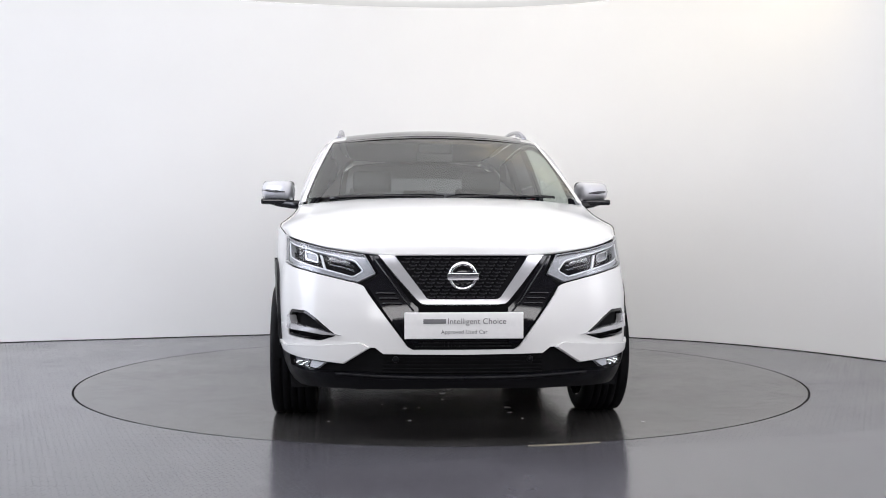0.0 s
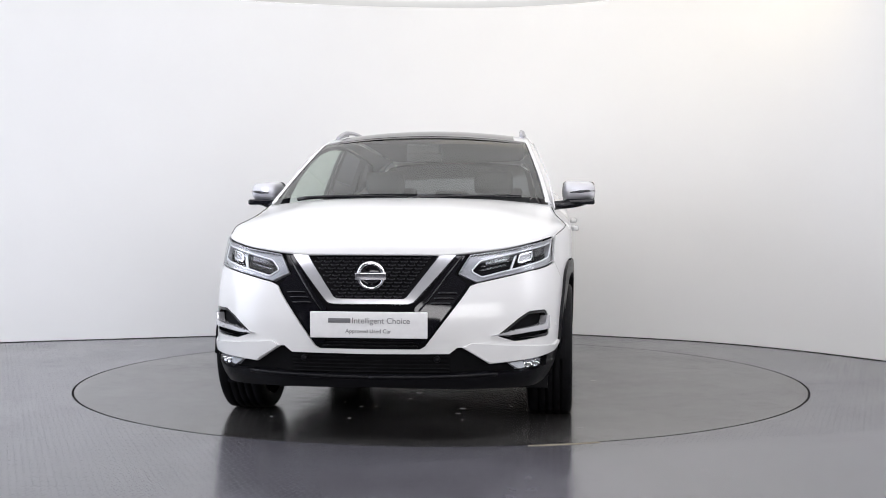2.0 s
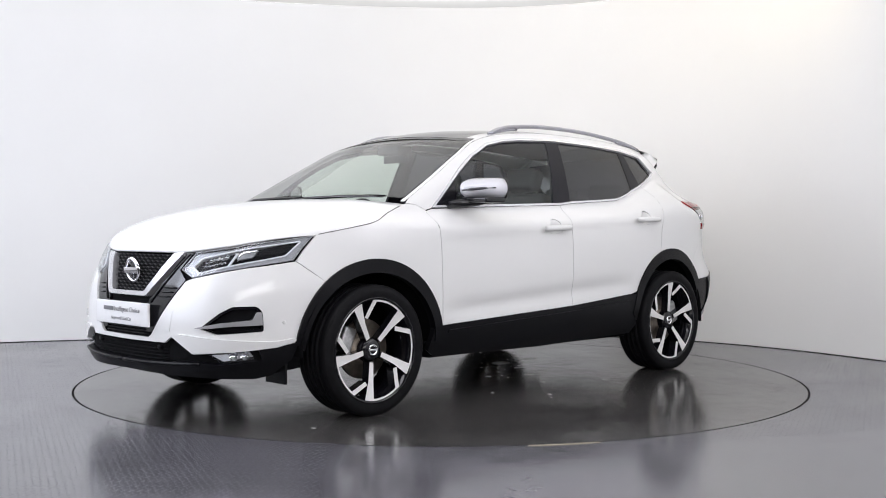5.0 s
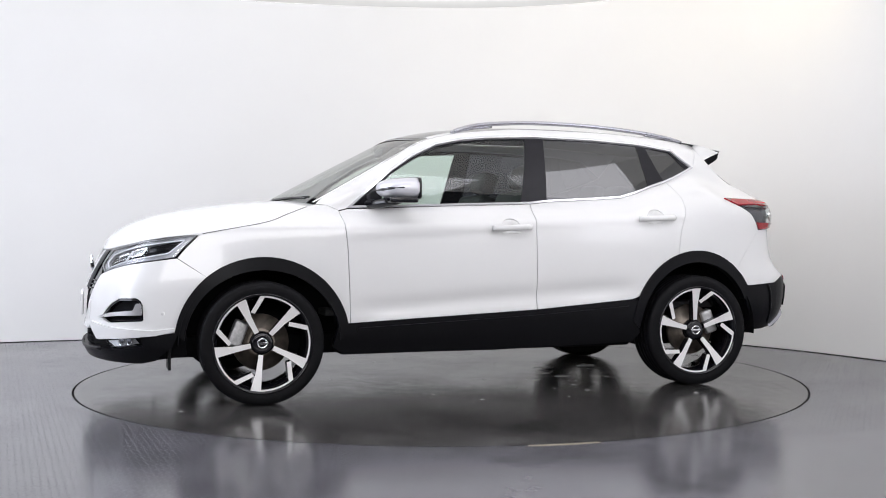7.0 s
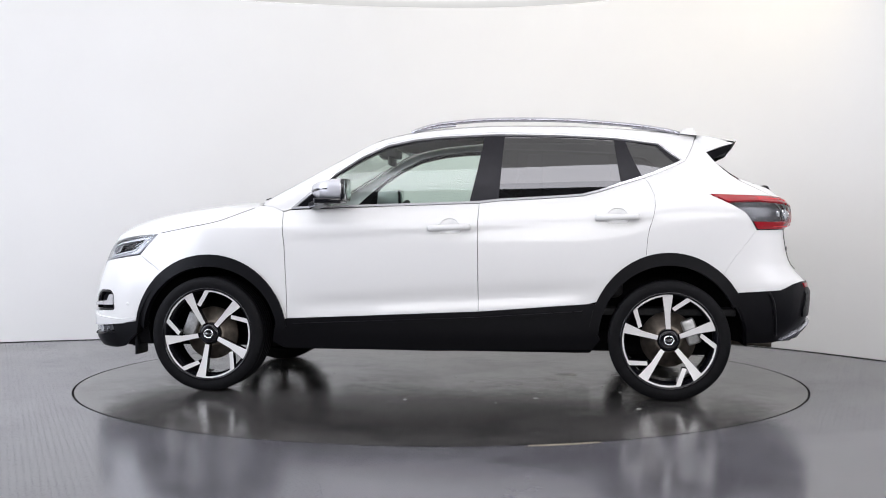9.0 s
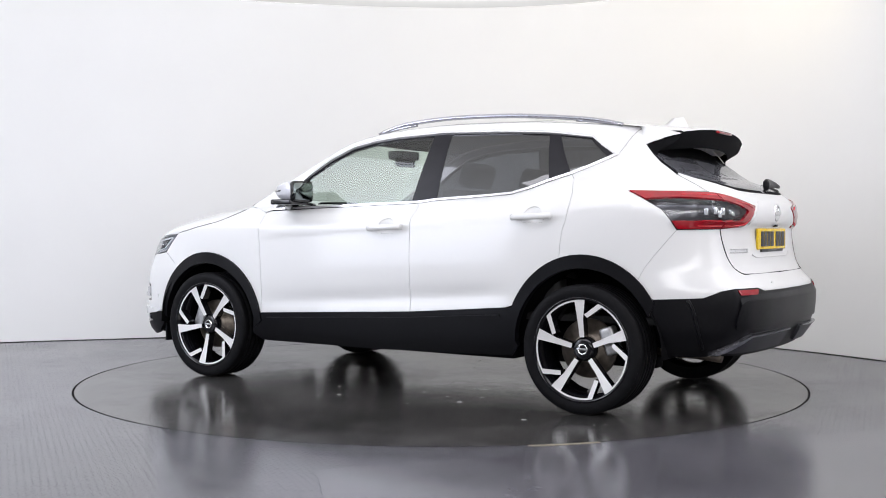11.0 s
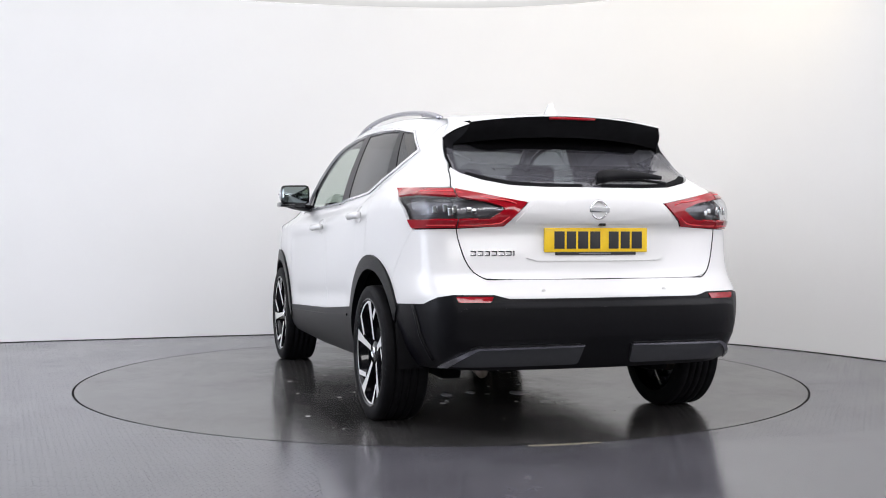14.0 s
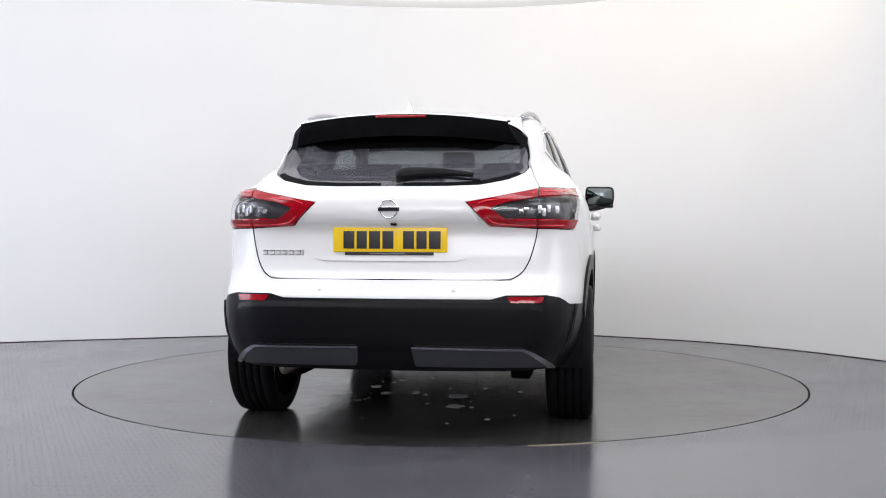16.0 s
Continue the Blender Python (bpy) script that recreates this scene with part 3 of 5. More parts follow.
# front wing, doors, quarter, bumpers
arch_f = ellipse(FY + 0.010, 0.33, 0.460, 0.462, 12, 130, 18)
wing = [S(*p) for p in BONNET_SIDE] + [S(-0.95, 1.078), S(-0.885, 1.05), S(-0.868, 0.98), S(-0.853, 0.837), S(-0.842, 0.60), S(-0.838, 0.43)] \
    + [S(*p) for p in arch_f] + [S(-1.678, 0.738), S(-1.755, 0.79)]
both("front_wing", panel(wing), M_PAINT, CAR)
door_f = [S(-0.838, 0.43), S(0.267, 0.482), S(0.264, 0.8), S(0.262, 1.094), S(-0.2, 1.080), S(-0.84, 1.057), S(-0.885, 1.045), S(-0.868, 0.98), S(-0.853, 0.837), S(-0.842, 0.60)]
def cup_of(y, z):
    return rounded([S(y - 0.06, z - 0.032), S(y + 0.06, z - 0.032), S(y + 0.068, z), S(y + 0.03, z + 0.052), S(y - 0.03, z + 0.052), S(y - 0.068, z)], 0.03)


doors_f = both("front_door", panel(door_f, [cup_of(0.103, 0.955)], gap=0.0018, step=0.024), M_PAINT, CAR)
door_r = [S(0.267, 0.482), S(0.88, 0.53)] + [S(*p) for p in ellipse(RY, 0.34, 0.435, 0.468, 154, 107, 8)] \
    + [S(1.205, 0.9), S(1.228, 0.987), S(1.246, 1.08), S(1.244, 1.135), S(1.215, 1.21), S(1.19, 1.237), S(1.063, 1.199), S(0.95, 1.16), S(0.854, 1.135), S(0.70, 1.124), S(0.38, 1.107), S(0.262, 1.094), S(0.264, 0.8)]
doors_r = both("rear_door", panel(door_r, [cup_of(1.039, 1.013)], gap=0.0018, step=0.024), M_PAINT, CAR)
quarter = [S(1.19, 1.237), S(1.215, 1.21), S(1.244, 1.135), S(1.246, 1.08), S(1.228, 0.987), S(1.205, 0.9)] + [S(*p) for p in ellipse(RY, 0.34, 0.435, 0.468, 107, 48, 10)] \
    + [S(1.715, 0.84), S(1.80, 0.944), S(1.775, 0.985), S(1.73, 1.045), S(1.66, 1.085), S(1.543, 1.142), R(0.665, 1.138), R(0.620, 1.225), R(0.608, 1.29), R(0.602, 1.335), R(0.587, 1.39), S(1.50, 1.483), S(1.42, 1.335)]
both("rear_quarter", panel(quarter, gap=0.0008), M_PAINT, CAR)
frame_side = [S(-1.01, 1.085)] + [S(y, edge_z(y) - 0.0008) for y in np.linspace(-0.98, 1.46, 50)] + [S(1.5, 1.486), S(1.42, 1.335), S(1.27, 1.446), S(1.072, 1.474), S(0.70, 1.499), S(0.344, 1.508), S(0.027, 1.495), S(-0.13, 1.479), S(-0.285, 1.447), S(-0.44, 1.375), S(-0.58, 1.283), S(-0.84, 1.060), S(-0.885, 1.049), S(-0.95, 1.077)]
both("side_frame", panel(frame_side, gap=0.0005, step=0.03), M_PAINT, CAR)

scoop = rounded([S(-1.925, 0.460), S(-1.93, 0.553), S(-1.955, 0.580), F(0.70, 0.578), F(0.655, 0.548), F(0.56, 0.472), F(0.64, 0.446)], 0.015)
bump_low = [F(0, 0.392), F(0.355, 0.395), F(0.39, 0.422), F(0.41, 0.422), F(0.528, 0.347), F(0.70, 0.362), F(0.80, 0.380), S(-1.745, 0.405)]
mask_low = [F(0.44, 0.693), F(0.42, 0.66), F(0.247, 0.428), F(0.225, 0.416), F(0, 0.415)]
bumper_f = bump_low + [S(*p) for p in ellipse(FY, 0.33, 0.435, 0.462, 171, 130, 7)] + [S(-1.678, 0.738), S(-1.755, 0.79), F(0.70, 0.756), F(0.60, 0.733), F(0.468, 0.704)] + mask_low
front_bumper = part("front_bumper", panel(bumper_f, [scoop], centre=True, step=0.035, gap=0.001), M_PAINT, CAR)
part("tow_cover", panel([F(0.275, 0.452), F(0.385, 0.452), F(0.40, 0.552), F(0.352, 0.556)], off=0.0018, gap=0, flange=0.004), M_PAINT, front_bumper)
for sx in (1, -1):
    q = skin_off(0.0015)(*S(-1.83, 0.50))
    bm = lathe([(0.001, 0.0012), (0.0085, 0.0012), (0.0095, 0.0004), (0.0095, -0.004)], 20)
    bmesh.ops.transform(bm, matrix=Matrix.Translation((sx * q.x, q.y, q.z)) @ pose(0, 0, 0, 0, 0, -25 if sx > 0 else 205), verts=bm.verts)
    part("parking_sensor", bm, M_PAINT, front_bumper)
# lower blade of the front bumper
blade = [F(0.41, 0.424), F(0.528, 0.349), F(0.70, 0.363), F(0.80, 0.382), S(-1.765, 0.407), S(-1.768, 0.428), F(0.80, 0.414), F(0.64, 0.43), F(0.45, 0.445)]
both("bumper_blade", panel(rounded(blade, 0.006), off=0.012, gap=0.003, flange=0.02), M_PAINT, CAR)

low_f = [F(0, 0.242), F(0.45, 0.236), F(0.74, 0.230), S(-1.85, 0.23), S(-1.72, 0.25)] + [S(*p) for p in ellipse(FY, 0.33, 0.40, 0.40, 190, 172, 3)] + bump_low[::-1]
fog = rounded([F(0.61, 0.351), F(0.748, 0.366), F(0.758, 0.332), F(0.657, 0.310)], 0.008)
intake = rounded([F(0, 0.385), F(0.35, 0.388), F(0.385, 0.410), F(0.41, 0.410), F(0.50, 0.345), F(0.45, 0.315), F(0, 0.297)], 0.006)
lower = part("front_lower_bumper", panel(low_f, [fog], off=-0.03, centre=True, step=0.04, gap=-0.002, flange=0.02), M_DARK, CAR, "matt black lower front bumper")
lip = [F(0, 0.247), F(0.45, 0.240), F(0.72, 0.234), S(-1.86, 0.25), S(-1.78, 0.32), S(-1.75, 0.40), F(0.772, 0.376), F(0.768, 0.325), F(0.655, 0.302), F(0.56, 0.308), F(0.42, 0.305), F(0, 0.292)]
part("front_lip", panel(lip, off=0.006, centre=True, gap=0.0, flange=0.03), M_CLAD, CAR, "black textured lip under the intake")
edge_pts_ = [(F(x, 0.3)[0], 0.2915 + 0.012 * (x / 0.56) ** 2) for x in np.linspace(0, 0.56, 14)]
bm = tube([tuple(skin_off(0.004)(s_, z_)) for s_, z_ in edge_pts_], 0.009, 8)
part("lip_edge", join(bm, mirrored(bm)), M_CLAD, CAR)
part("lower_intake", panel(intake, off=-0.026, gap=0.0, flange=0.0, centre=True), M_DARK, lower, "dark lower air intake")
for k in range(5):
    z = 0.312 + 0.016 * k
    bm = tube([skin_off(-0.022)(s, z) for s in np.linspace(F(-0.0, z)[0] - F(0.36, z)[0], F(0.36, z)[0], 15)], 0.004, 6)
    part("intake_bar", bm, M_DARK, lower)
for sx in (-1, 1):
    bm = lathe([(0.001, 0.0), (0.012, 0.0), (0.014, 0.006), (0.014, 0.02)], 16)
    bmesh.ops.transform(bm, matrix=Matrix.Translation(skin_off(-0.008)(sx * F(0.30, 0.37)[0], 0.37)) @ pose(0, 0, 0, 0, 0, -90) @ pose(0, 0, 0, 0, 0, 180), verts=bm.verts)
    part("parking_sensor", bm, M_CLAD, lower)

# rear bumper
rb_top = [R(0, 0.640), R(0.464, 0.640), R(0.53, 0.656), R(0.70, 0.656), R(0.755, 0.645), S(1.93, 0.612), S(1.70, 0.600)]
tg_low = [R(0, 0.721), R(0.50, 0.722), R(0.560, 0.733), R(0.595, 0.757), R(0.625, 0.81), R(0.650, 0.90), R(0.657, 0.948)]
white_rb = [S(1.70, 0.60)] + [S(*p) for p in ellipse(RY, 0.34, 0.435, 0.468, 34, 48, 3)] + [S(1.715, 0.84), S(1.80, 0.944)] + tg_low[::-1] + rb_top[:-1]
part("rear_bumper", panel(white_rb, centre=True, step=0.035, gap=0.0008), M_PAINT, CAR)
black_rb = rb_top[::-1] + [R(0, 0.318), R(0.55, 0.32), R(0.70, 0.325), S(1.90, 0.318), S(1.74, 0.315)] + [S(*p) for p in ellipse(RY, 0.33, 0.41, 0.40, 0, 32, 4)]
rear_clad = part("rear_lower_bumper", panel(black_rb, off=0.004, centre=True, gap=0.0, flange=0.03), M_CLAD, CAR, "black textured lower rear bumper")
insert = rounded([R(0.13, 0.350), R(0.118, 0.437), R(0.60, 0.432), R(0.635, 0.418), R(0.715, 0.344), R(0.60, 0.346)], 0.016)
both("bumper_insert", panel(insert, off=0.018, gap=0.0, flange=0.03), M_INSERT, rear_clad, "grey metallic skid insert")
trim_in = [R(0.122, 0.431), R(0.118, 0.438), R(0.60, 0.433), R(0.638, 0.419), R(0.722, 0.342), R(0.69, 0.344), R(0.625, 0.408), R(0.596, 0.425)]
both("insert_edge", panel(rounded(trim_in, 0.006), off=0.026, gap=0.0, flange=0.02), M_SATIN, rear_clad, "satin silver upper edge of the insert")
refl = rounded([R(0.535, 0.648), R(0.69, 0.648), R(0.68, 0.624), R(0.55, 0.624)], 0.006)
both("reflector", panel(refl, off=0.008, gap=0.0, flange=0.01), M_REDLENS, rear_clad, "red rear reflector")
bulge = [R(0, 0.600), R(0.60, 0.600), R(0.66, 0.596), R(0.685, 0.580), R(0.70, 0.50), R(0.69, 0.462), R(0, 0.468)]
bm = panel(bulge, off=0.014, gap=0.0, flange=0.016, centre=True, step=0.04)
part("bumper_bulge", bm, M_CLAD, rear_clad, "raised band across the rear bumper")
rows = []
for x in np.linspace(0.0, 0.685, 26):
    drop = 0.016 * smoothstep((x - 0.60) / 0.085)
    rows.append([skin_off(0.0145)(*R(x, 0.597 - drop)), skin_off(0.0125)(*R(x, 0.604 - drop)), skin_off(0.008)(*R(x, 0.614 - drop)), skin_off(0.0045)(*R(x, 0.626 - drop))])
bm = grid_mesh(rows)
bmesh.ops.recalc_face_normals(bm, faces=bm.faces)
if sum(f.normal.z for f in bm.faces) < 0:
    bmesh.ops.reverse_faces(bm, faces=bm.faces)
bm = join(bm, mirrored(bm))
part("bumper_ledge", bm, M_CLAD, rear_clad)
fold = [skin_off(0.006)(*q) for q in (S(1.86, 0.606), S(1.885, 0.55), S(1.90, 0.46), S(1.91, 0.36))]
both("bumper_fold", tube([tuple(p_) for p_ in resample(fold, 12)], 0.009, 8), M_CLAD, rear_clad)
for x in (-0.30, 0.30):
    p_ = skin_off(0.001)(*R(abs(x), 0.672))
    bm = lathe([(0.001, 0.0012), (0.0085, 0.0012), (0.0095, 0.0004), (0.0095, -0.004)], 20)
    bmesh.ops.transform(bm, matrix=Matrix.Translation((x, p_.y, p_.z)) @ pose(0, 0, 0, 0, 0, 90), verts=bm.verts)
    part("parking_sensor", bm, M_PAINT, rear_clad)

# sills and wheel arch flares
sill = [S(-0.93, 0.30), S(-0.87, 0.262), S(0.0, 0.255), S(0.9, 0.275), S(0.945, 0.33)] + [S(*p) for p in ellipse(RY, 0.33, 0.41, 0.41, 172, 152, 3)] + [S(0.88, 0.53), S(0.267, 0.482), S(-0.838, 0.43), S(-0.90, 0.43)]
both("sill", panel(sill, off=0.006, gap=0.0, flange=0.03), M_CLAD, CAR, "black plastic side sill")
both("sill_ridge", panel([S(-0.80, 0.405), S(0.267, 0.452), S(0.85, 0.492), S(0.85, 0.480), S(0.267, 0.438), S(-0.80, 0.390)], off=0.014, gap=0.0, flange=0.01), M_CLAD, CAR)
for name, cy, bt, rng_o, rng_i in (("front_flare", FY + 0.008, 0.462, (6, 172), (2, 176)), ("rear_flare", RY, 0.484, (30, 172), (26, 176))):
    wide = 0.466 if name == "front_flare" else 0.440
    ring = [S(*p) for p in ellipse(cy, 0.335, wide, bt, *rng_o, 28)] + [S(*p) for p in ellipse(cy, 0.33, wide - 0.052, 0.400 + (bt - 0.466), rng_i[1], rng_i[0], 28)]
    both(name, panel(ring, off=0.014 if name == "front_flare" else 0.012, gap=0.0, flange=0.045, step=0.06), M_CLAD, CAR, "black plastic wheel arch flare")
    rows = [[(x, cy + (wide - 0.02) * math.cos(radians(t)), 0.33 + 0.425 * math.sin(radians(t))) for x in (0.86, 0.72, 0.56)] + [(0.55, cy, 0.4)] for t in range(-4, 185, 8)]
    both("arch_liner", grid_mesh(rows), M_DARK, CAR)

# dark inner shell behind the gaps
shell = [(0.0, 0.30)] + [S(-1.76, 0.30)] + [S(*p) for p in ellipse(FY, 0.33, 0.42, 0.44, 176, 4, 20)] + [S(-0.88, 0.30), S(0.86, 0.30)] + [S(*p) for p in ellipse(RY, 0.33, 0.42, 0.44, 176, 4, 20)] \
    + [S(1.76, 0.34), (S_END, 0.36), (S_END, 0.98), R(0.62, 1.0), S(1.60, 1.0), S(0.9, 1.03), S(-0.9, 1.0), S(-1.6, 0.86), F(0.5, 0.80), (0.0, 0.78)]
bm = panel(shell, off=-0.032, gap=0.0, flange=0.0)
bm = join(bm, mirrored(bm))
part("inner_body", bm, M_DARK, CAR)
bm = bmesh.new()
box(bm, -0.62, 0.62, -1.95, 1.40, 0.24, 0.36, 0.03)
box(bm, -0.82, 0.82, -0.88, 0.9, 0.25, 0.34, 0.02)
box(bm, -0.55, 0.55, -2.02, -1.7, 0.235, 0.32, 0.02)
part("underbody", bm, M_DARK, CAR)
for sx in (-1, 1):
    part("air_deflector", box(bmesh.new(), sx * 0.70 - 0.08, sx * 0.70 + 0.08, -1.80, -1.785, 0.195, 0.31, 0.003), M_CLAD, CAR)
for x in (-0.45, -0.30, -0.12, 0.05, 0.22, 0.40):
    part("undertray_tab", box(bmesh.new(), x - 0.02, x + 0.02, -1.97, -1.95, 0.205, 0.245, 0.004), M_CLAD, CAR)
part("exhaust", tube([(0.45, 1.5, 0.30), (0.5, 1.8, 0.305), (0.52, 1.93, 0.295)], 0.027, 12), M_DISC, CAR)
part("rear_axle", tube([(-0.66, 1.33, 0.30), (-0.45, 1.25, 0.25), (0, 1.22, 0.245), (0.45, 1.25, 0.25), (0.66, 1.33, 0.30)], 0.035, 10), M_DARK, CAR)
for sx in (1, -1):
    part("suspension_arm", box(bmesh.new(), sx * 0.56 - 0.05, sx * 0.56 + 0.05, 1.05, 1.62, 0.225, 0.29, 0.02), M_DARK, CAR)
    part("spring_pan", box(bmesh.new(), sx * 0.52 - 0.09, sx * 0.52 + 0.09, 1.40, 1.58, 0.255, 0.37, 0.03), M_DARK, CAR)
part("silencer", box(bmesh.new(), -0.1, 0.5, 1.45, 1.75, 0.275, 0.36, 0.04), M_DISC, CAR)

# bonnet
prof_mid = curve([0, 0.02, 0.06, 0.13, 0.22, 0.34, 0.5, 0.66, 0.82, 1], [0, 0.16, 0.31, 0.46, 0.59, 0.71, 0.82, 0.90, 0.96, 1])
side_y = curve([0, 0.3, 0.6, 0.8, 1], [b[0] for b in BONNET_SIDE])
side_z = curve([0, 0.3, 0.6, 0.8, 1], [b[1] for b in BONNET_SIDE])


def bonnet_point(u, v):
    a, sg = abs(u), (1 if u >= 0 else -1)
    x0 = 0.8155 * a
    z0 = lead_z(x0)
    p0 = skin(F(x0, z0)[0], z0) if a < 0.995 else skin(*S(-1.635, 0.918))
    p0 = Vector((x0, p0.y, z0))
    p1 = Vector((0.735 * a, -1.145 + 0.125 * a * a, 1.113 - 0.039 * a ** 3))
    e = skin(*S(side_y(v), side_z(v)))
    pm = p0.lerp(p1, v)
    rise = prof_mid(min(1.0, v * 1.06))
    pm.z = p0.z + (p1.z - p0.z) * rise
    full0, full1 = skin(*S(*BONNET_SIDE[0])), Vector((0.735, -1.02, 1.074))
    line = full0.lerp(full1, v)
    line.z = full0.z + (full1.z - full0.z) * rise
    k = a ** 3.2
    q = pm + (e - line) * k
    q.x -= 0.010 * k
    q.z -= 0.003 * k
    q.z += 0.004 * (1 - abs(v - 0.5)) * math.exp(-((a - 0.62) / 0.08) ** 2)
    return Vector((sg * q.x, q.y, q.z))


us = [math.sin(math.pi / 2 * t) for t in np.linspace(-1, 1, 49)]
vs_ = [t ** 1.7 for t in np.linspace(0, 1, 29)]
bm = grid_mesh([[bonnet_point(u, v) for u in us] for v in vs_])
bmesh.ops.recalc_face_normals(bm, faces=bm.faces)
if sum(f.normal.z for f in bm.faces) < 0:
    bmesh.ops.reverse_faces(bm, faces=bm.faces)
bonnet = part("bonnet", bm, M_PAINT, CAR)
sol = bonnet.modifiers.new("thickness", "SOLIDIFY")
sol.thickness, sol.offset = 0.012, -1

# dark bar laid along the bonnet gap in place of its shade
line_pts = [skin(*S(side_y(v), side_z(v))) + Vector((0.0005, 0, 0.0)) for v in np.linspace(0.02, 0.94, 30)]
bm = tube([tuple(p) for p in line_pts], 0.0019, 6)
both("bonnet_shut_line", bm, M_DARK, CAR)

# windscreen, roof, tail


def top_point(e, w, dy, dz):
    """Across the car from one roof edge to the other: w -1 to 1."""
    k = 1 - w * w
    return Vector((e.x * w, e.y - dy * k, e.z + dz * k))


def strip(y0, y1, w0, w1, lift=0.0, nw=25, ny=30):
    rows = []
    for i in range(ny):
        y = y0 + (y1 - y0) * i / (ny - 1)
        e = Vector((edge_x(y), y, edge_z(y)))
        t = smoothstep((y + 0.95) / 0.75)
        dy, dz = 0.115 * (1 - t) + 0.05 * t * smoothstep((0.3 - y) / 0.6), 0.030 + 0.012 * t
        if y > 1.2:
            dz -= 0.012 * (y - 1.2) / 0.5
        rows.append([top_point(e, w0 + (w1 - w0) * j / (nw - 1), dy, dz + lift) for j in range(nw)])
    bm = grid_mesh(rows)
    bmesh.ops.recalc_face_normals(bm, faces=bm.faces)
    if sum(f.normal.z for f in bm.faces) < 0:
        bmesh.ops.reverse_faces(bm, faces=bm.faces)
    return bm


screen = part("windscreen", strip(-0.985, -0.33, -0.972, 0.972, -0.003), M_SCREEN, CAR, "clear laminated windscreen")
screen.visible_shadow = False
for sx in (-1, 1):
    part("pillar_cover", strip(-1.02, -0.295, sx * 0.968, sx * 1.0, 0.0008, 5), M_PAINT, CAR)
    part("screen_seal", strip(-0.985, -0.33, sx * 0.958, sx * 0.972, 0.0035, 3), M_GBLACK, CAR)
part("screen_header", strip(-0.36, -0.30, -0.95, 0.95, 0.002, 25, 4), M_GBLACK, CAR)
roof = part("roof", strip(-0.31, 1.52, -1.0, 1.0, 0.0, 31, 50), M_PAINT, CAR)
part("roof_glass", strip(-0.33, 0.85, -0.86, 0.86, 0.004, 25, 24), M_GBLACK, CAR, "black glass roof panel")
part("roof_lining", strip(-0.30, 1.55, -0.93, 0.93, -0.05, 21, 20), M_LINER, CAR)
# scuttle under the screen, and its wipers
rows = [[Vector((0.735 * w, -1.150 + 0.125 * w * w + d, 1.104 - 0.034 * abs(w) ** 3 + h)) for w in np.linspace(-1, 1, 25)] for d, h in ((0.0, -0.03), (0.02, -0.008), (0.09, 0.0), (0.10, -0.03))]
part("scuttle", grid_mesh(rows), M_CLAD, CAR)


def wiper(x0, x1, y0, y1):
    pts = [(x0 + (x1 - x0) * t, y0 + (y1 - y0) * t, 1.108 + 0.018 * math.sin(math.pi * (0.15 + 0.6 * t)) * (1.0 if t > 0.02 else 0.2)) for t in np.linspace(0, 1, 12)]
    bm = tube(pts, [0.012 - 0.007 * t for t in np.linspace(0, 1, 12)], 6)
    arm = part("wiper", bm, M_GBLACK, CAR, "black windscreen wiper")
    part("blade", tube([(p[0], p[1] + 0.02, p[2] + 0.006) for p in pts[4:]], 0.006, 6), M_CLAD, arm)


wiper(-0.62, 0.0, -1.045, -1.115)
wiper(0.02, 0.62, -1.135, -1.035)

# glass and pillars of the sides
glass_f = rounded([S(-0.765, 1.070), S(-0.66, 1.172), S(-0.572, 1.260), S(-0.43, 1.356), S(-0.279, 1.428), S(-0.12, 1.462), S(0.027, 1.477), S(0.282, 1.486), S(0.245, 1.28), S(0.205, 1.100)], 0.008)
glass_r = rounded([S(0.398, 1.490), S(0.372, 1.122), S(0.55, 1.126), S(0.703, 1.136), S(0.854, 1.147), S(0.96, 1.174), S(1.063, 1.212), S(1.024, 1.462), S(0.7, 1.483)], 0.008)
glass_q = rounded([S(1.088, 1.452), S(1.18, 1.443), S(1.262, 1.428), S(1.374, 1.322), S(1.18, 1.250)], 0.01)
dlo = [S(-0.84, 1.062), S(-0.71, 1.174), S(-0.58, 1.281), S(-0.44, 1.373), S(-0.285, 1.445), S(-0.13, 1.477), S(0.027, 1.493), S(0.344, 1.506), S(0.70, 1.497), S(1.072, 1.472), S(1.27, 1.444),
       S(1.42, 1.333), S(1.19, 1.237), S(1.063, 1.199), S(0.95, 1.16), S(0.854, 1.135), S(0.70, 1.124), S(0.38, 1.107), S(0.262, 1.094), S(-0.2, 1.080)]
both("window_surround", panel(dlo, [glass_f, glass_r, glass_q], off=-0.007, gap=0.0, flange=0.02, step=0.06), M_PILLAR, CAR, "black window surround and pillars")
# the inner side of the surround hides the cabin frame
both("window_trim", panel(dlo, [shrunk(dlo, 0.012)], off=0.007, gap=0.0, flange=0.014, step=0.06), M_TRIM, CAR, "thin chrome strip round the side windows")
for name, poly, m, holder in (("side_window", glass_f, M_SIDEGLASS, doors_f), ("side_window", glass_r, M_PRIVACY, doors_r), ("quarter_window", glass_q, M_PRIVACY, None)):
    bm = panel(poly, off=-0.010, gap=0.0, flange=0.0, step=0.03, smooth_normals=True)
    other = mirrored(bm)
    for k, b in enumerate((bm, other)):
        pane = part(name, b, m, holder[k] if holder else CAR, "green-tinted glass" if m is M_SIDEGLASS else "dark privacy glass")
        pane.visible_shadow = False
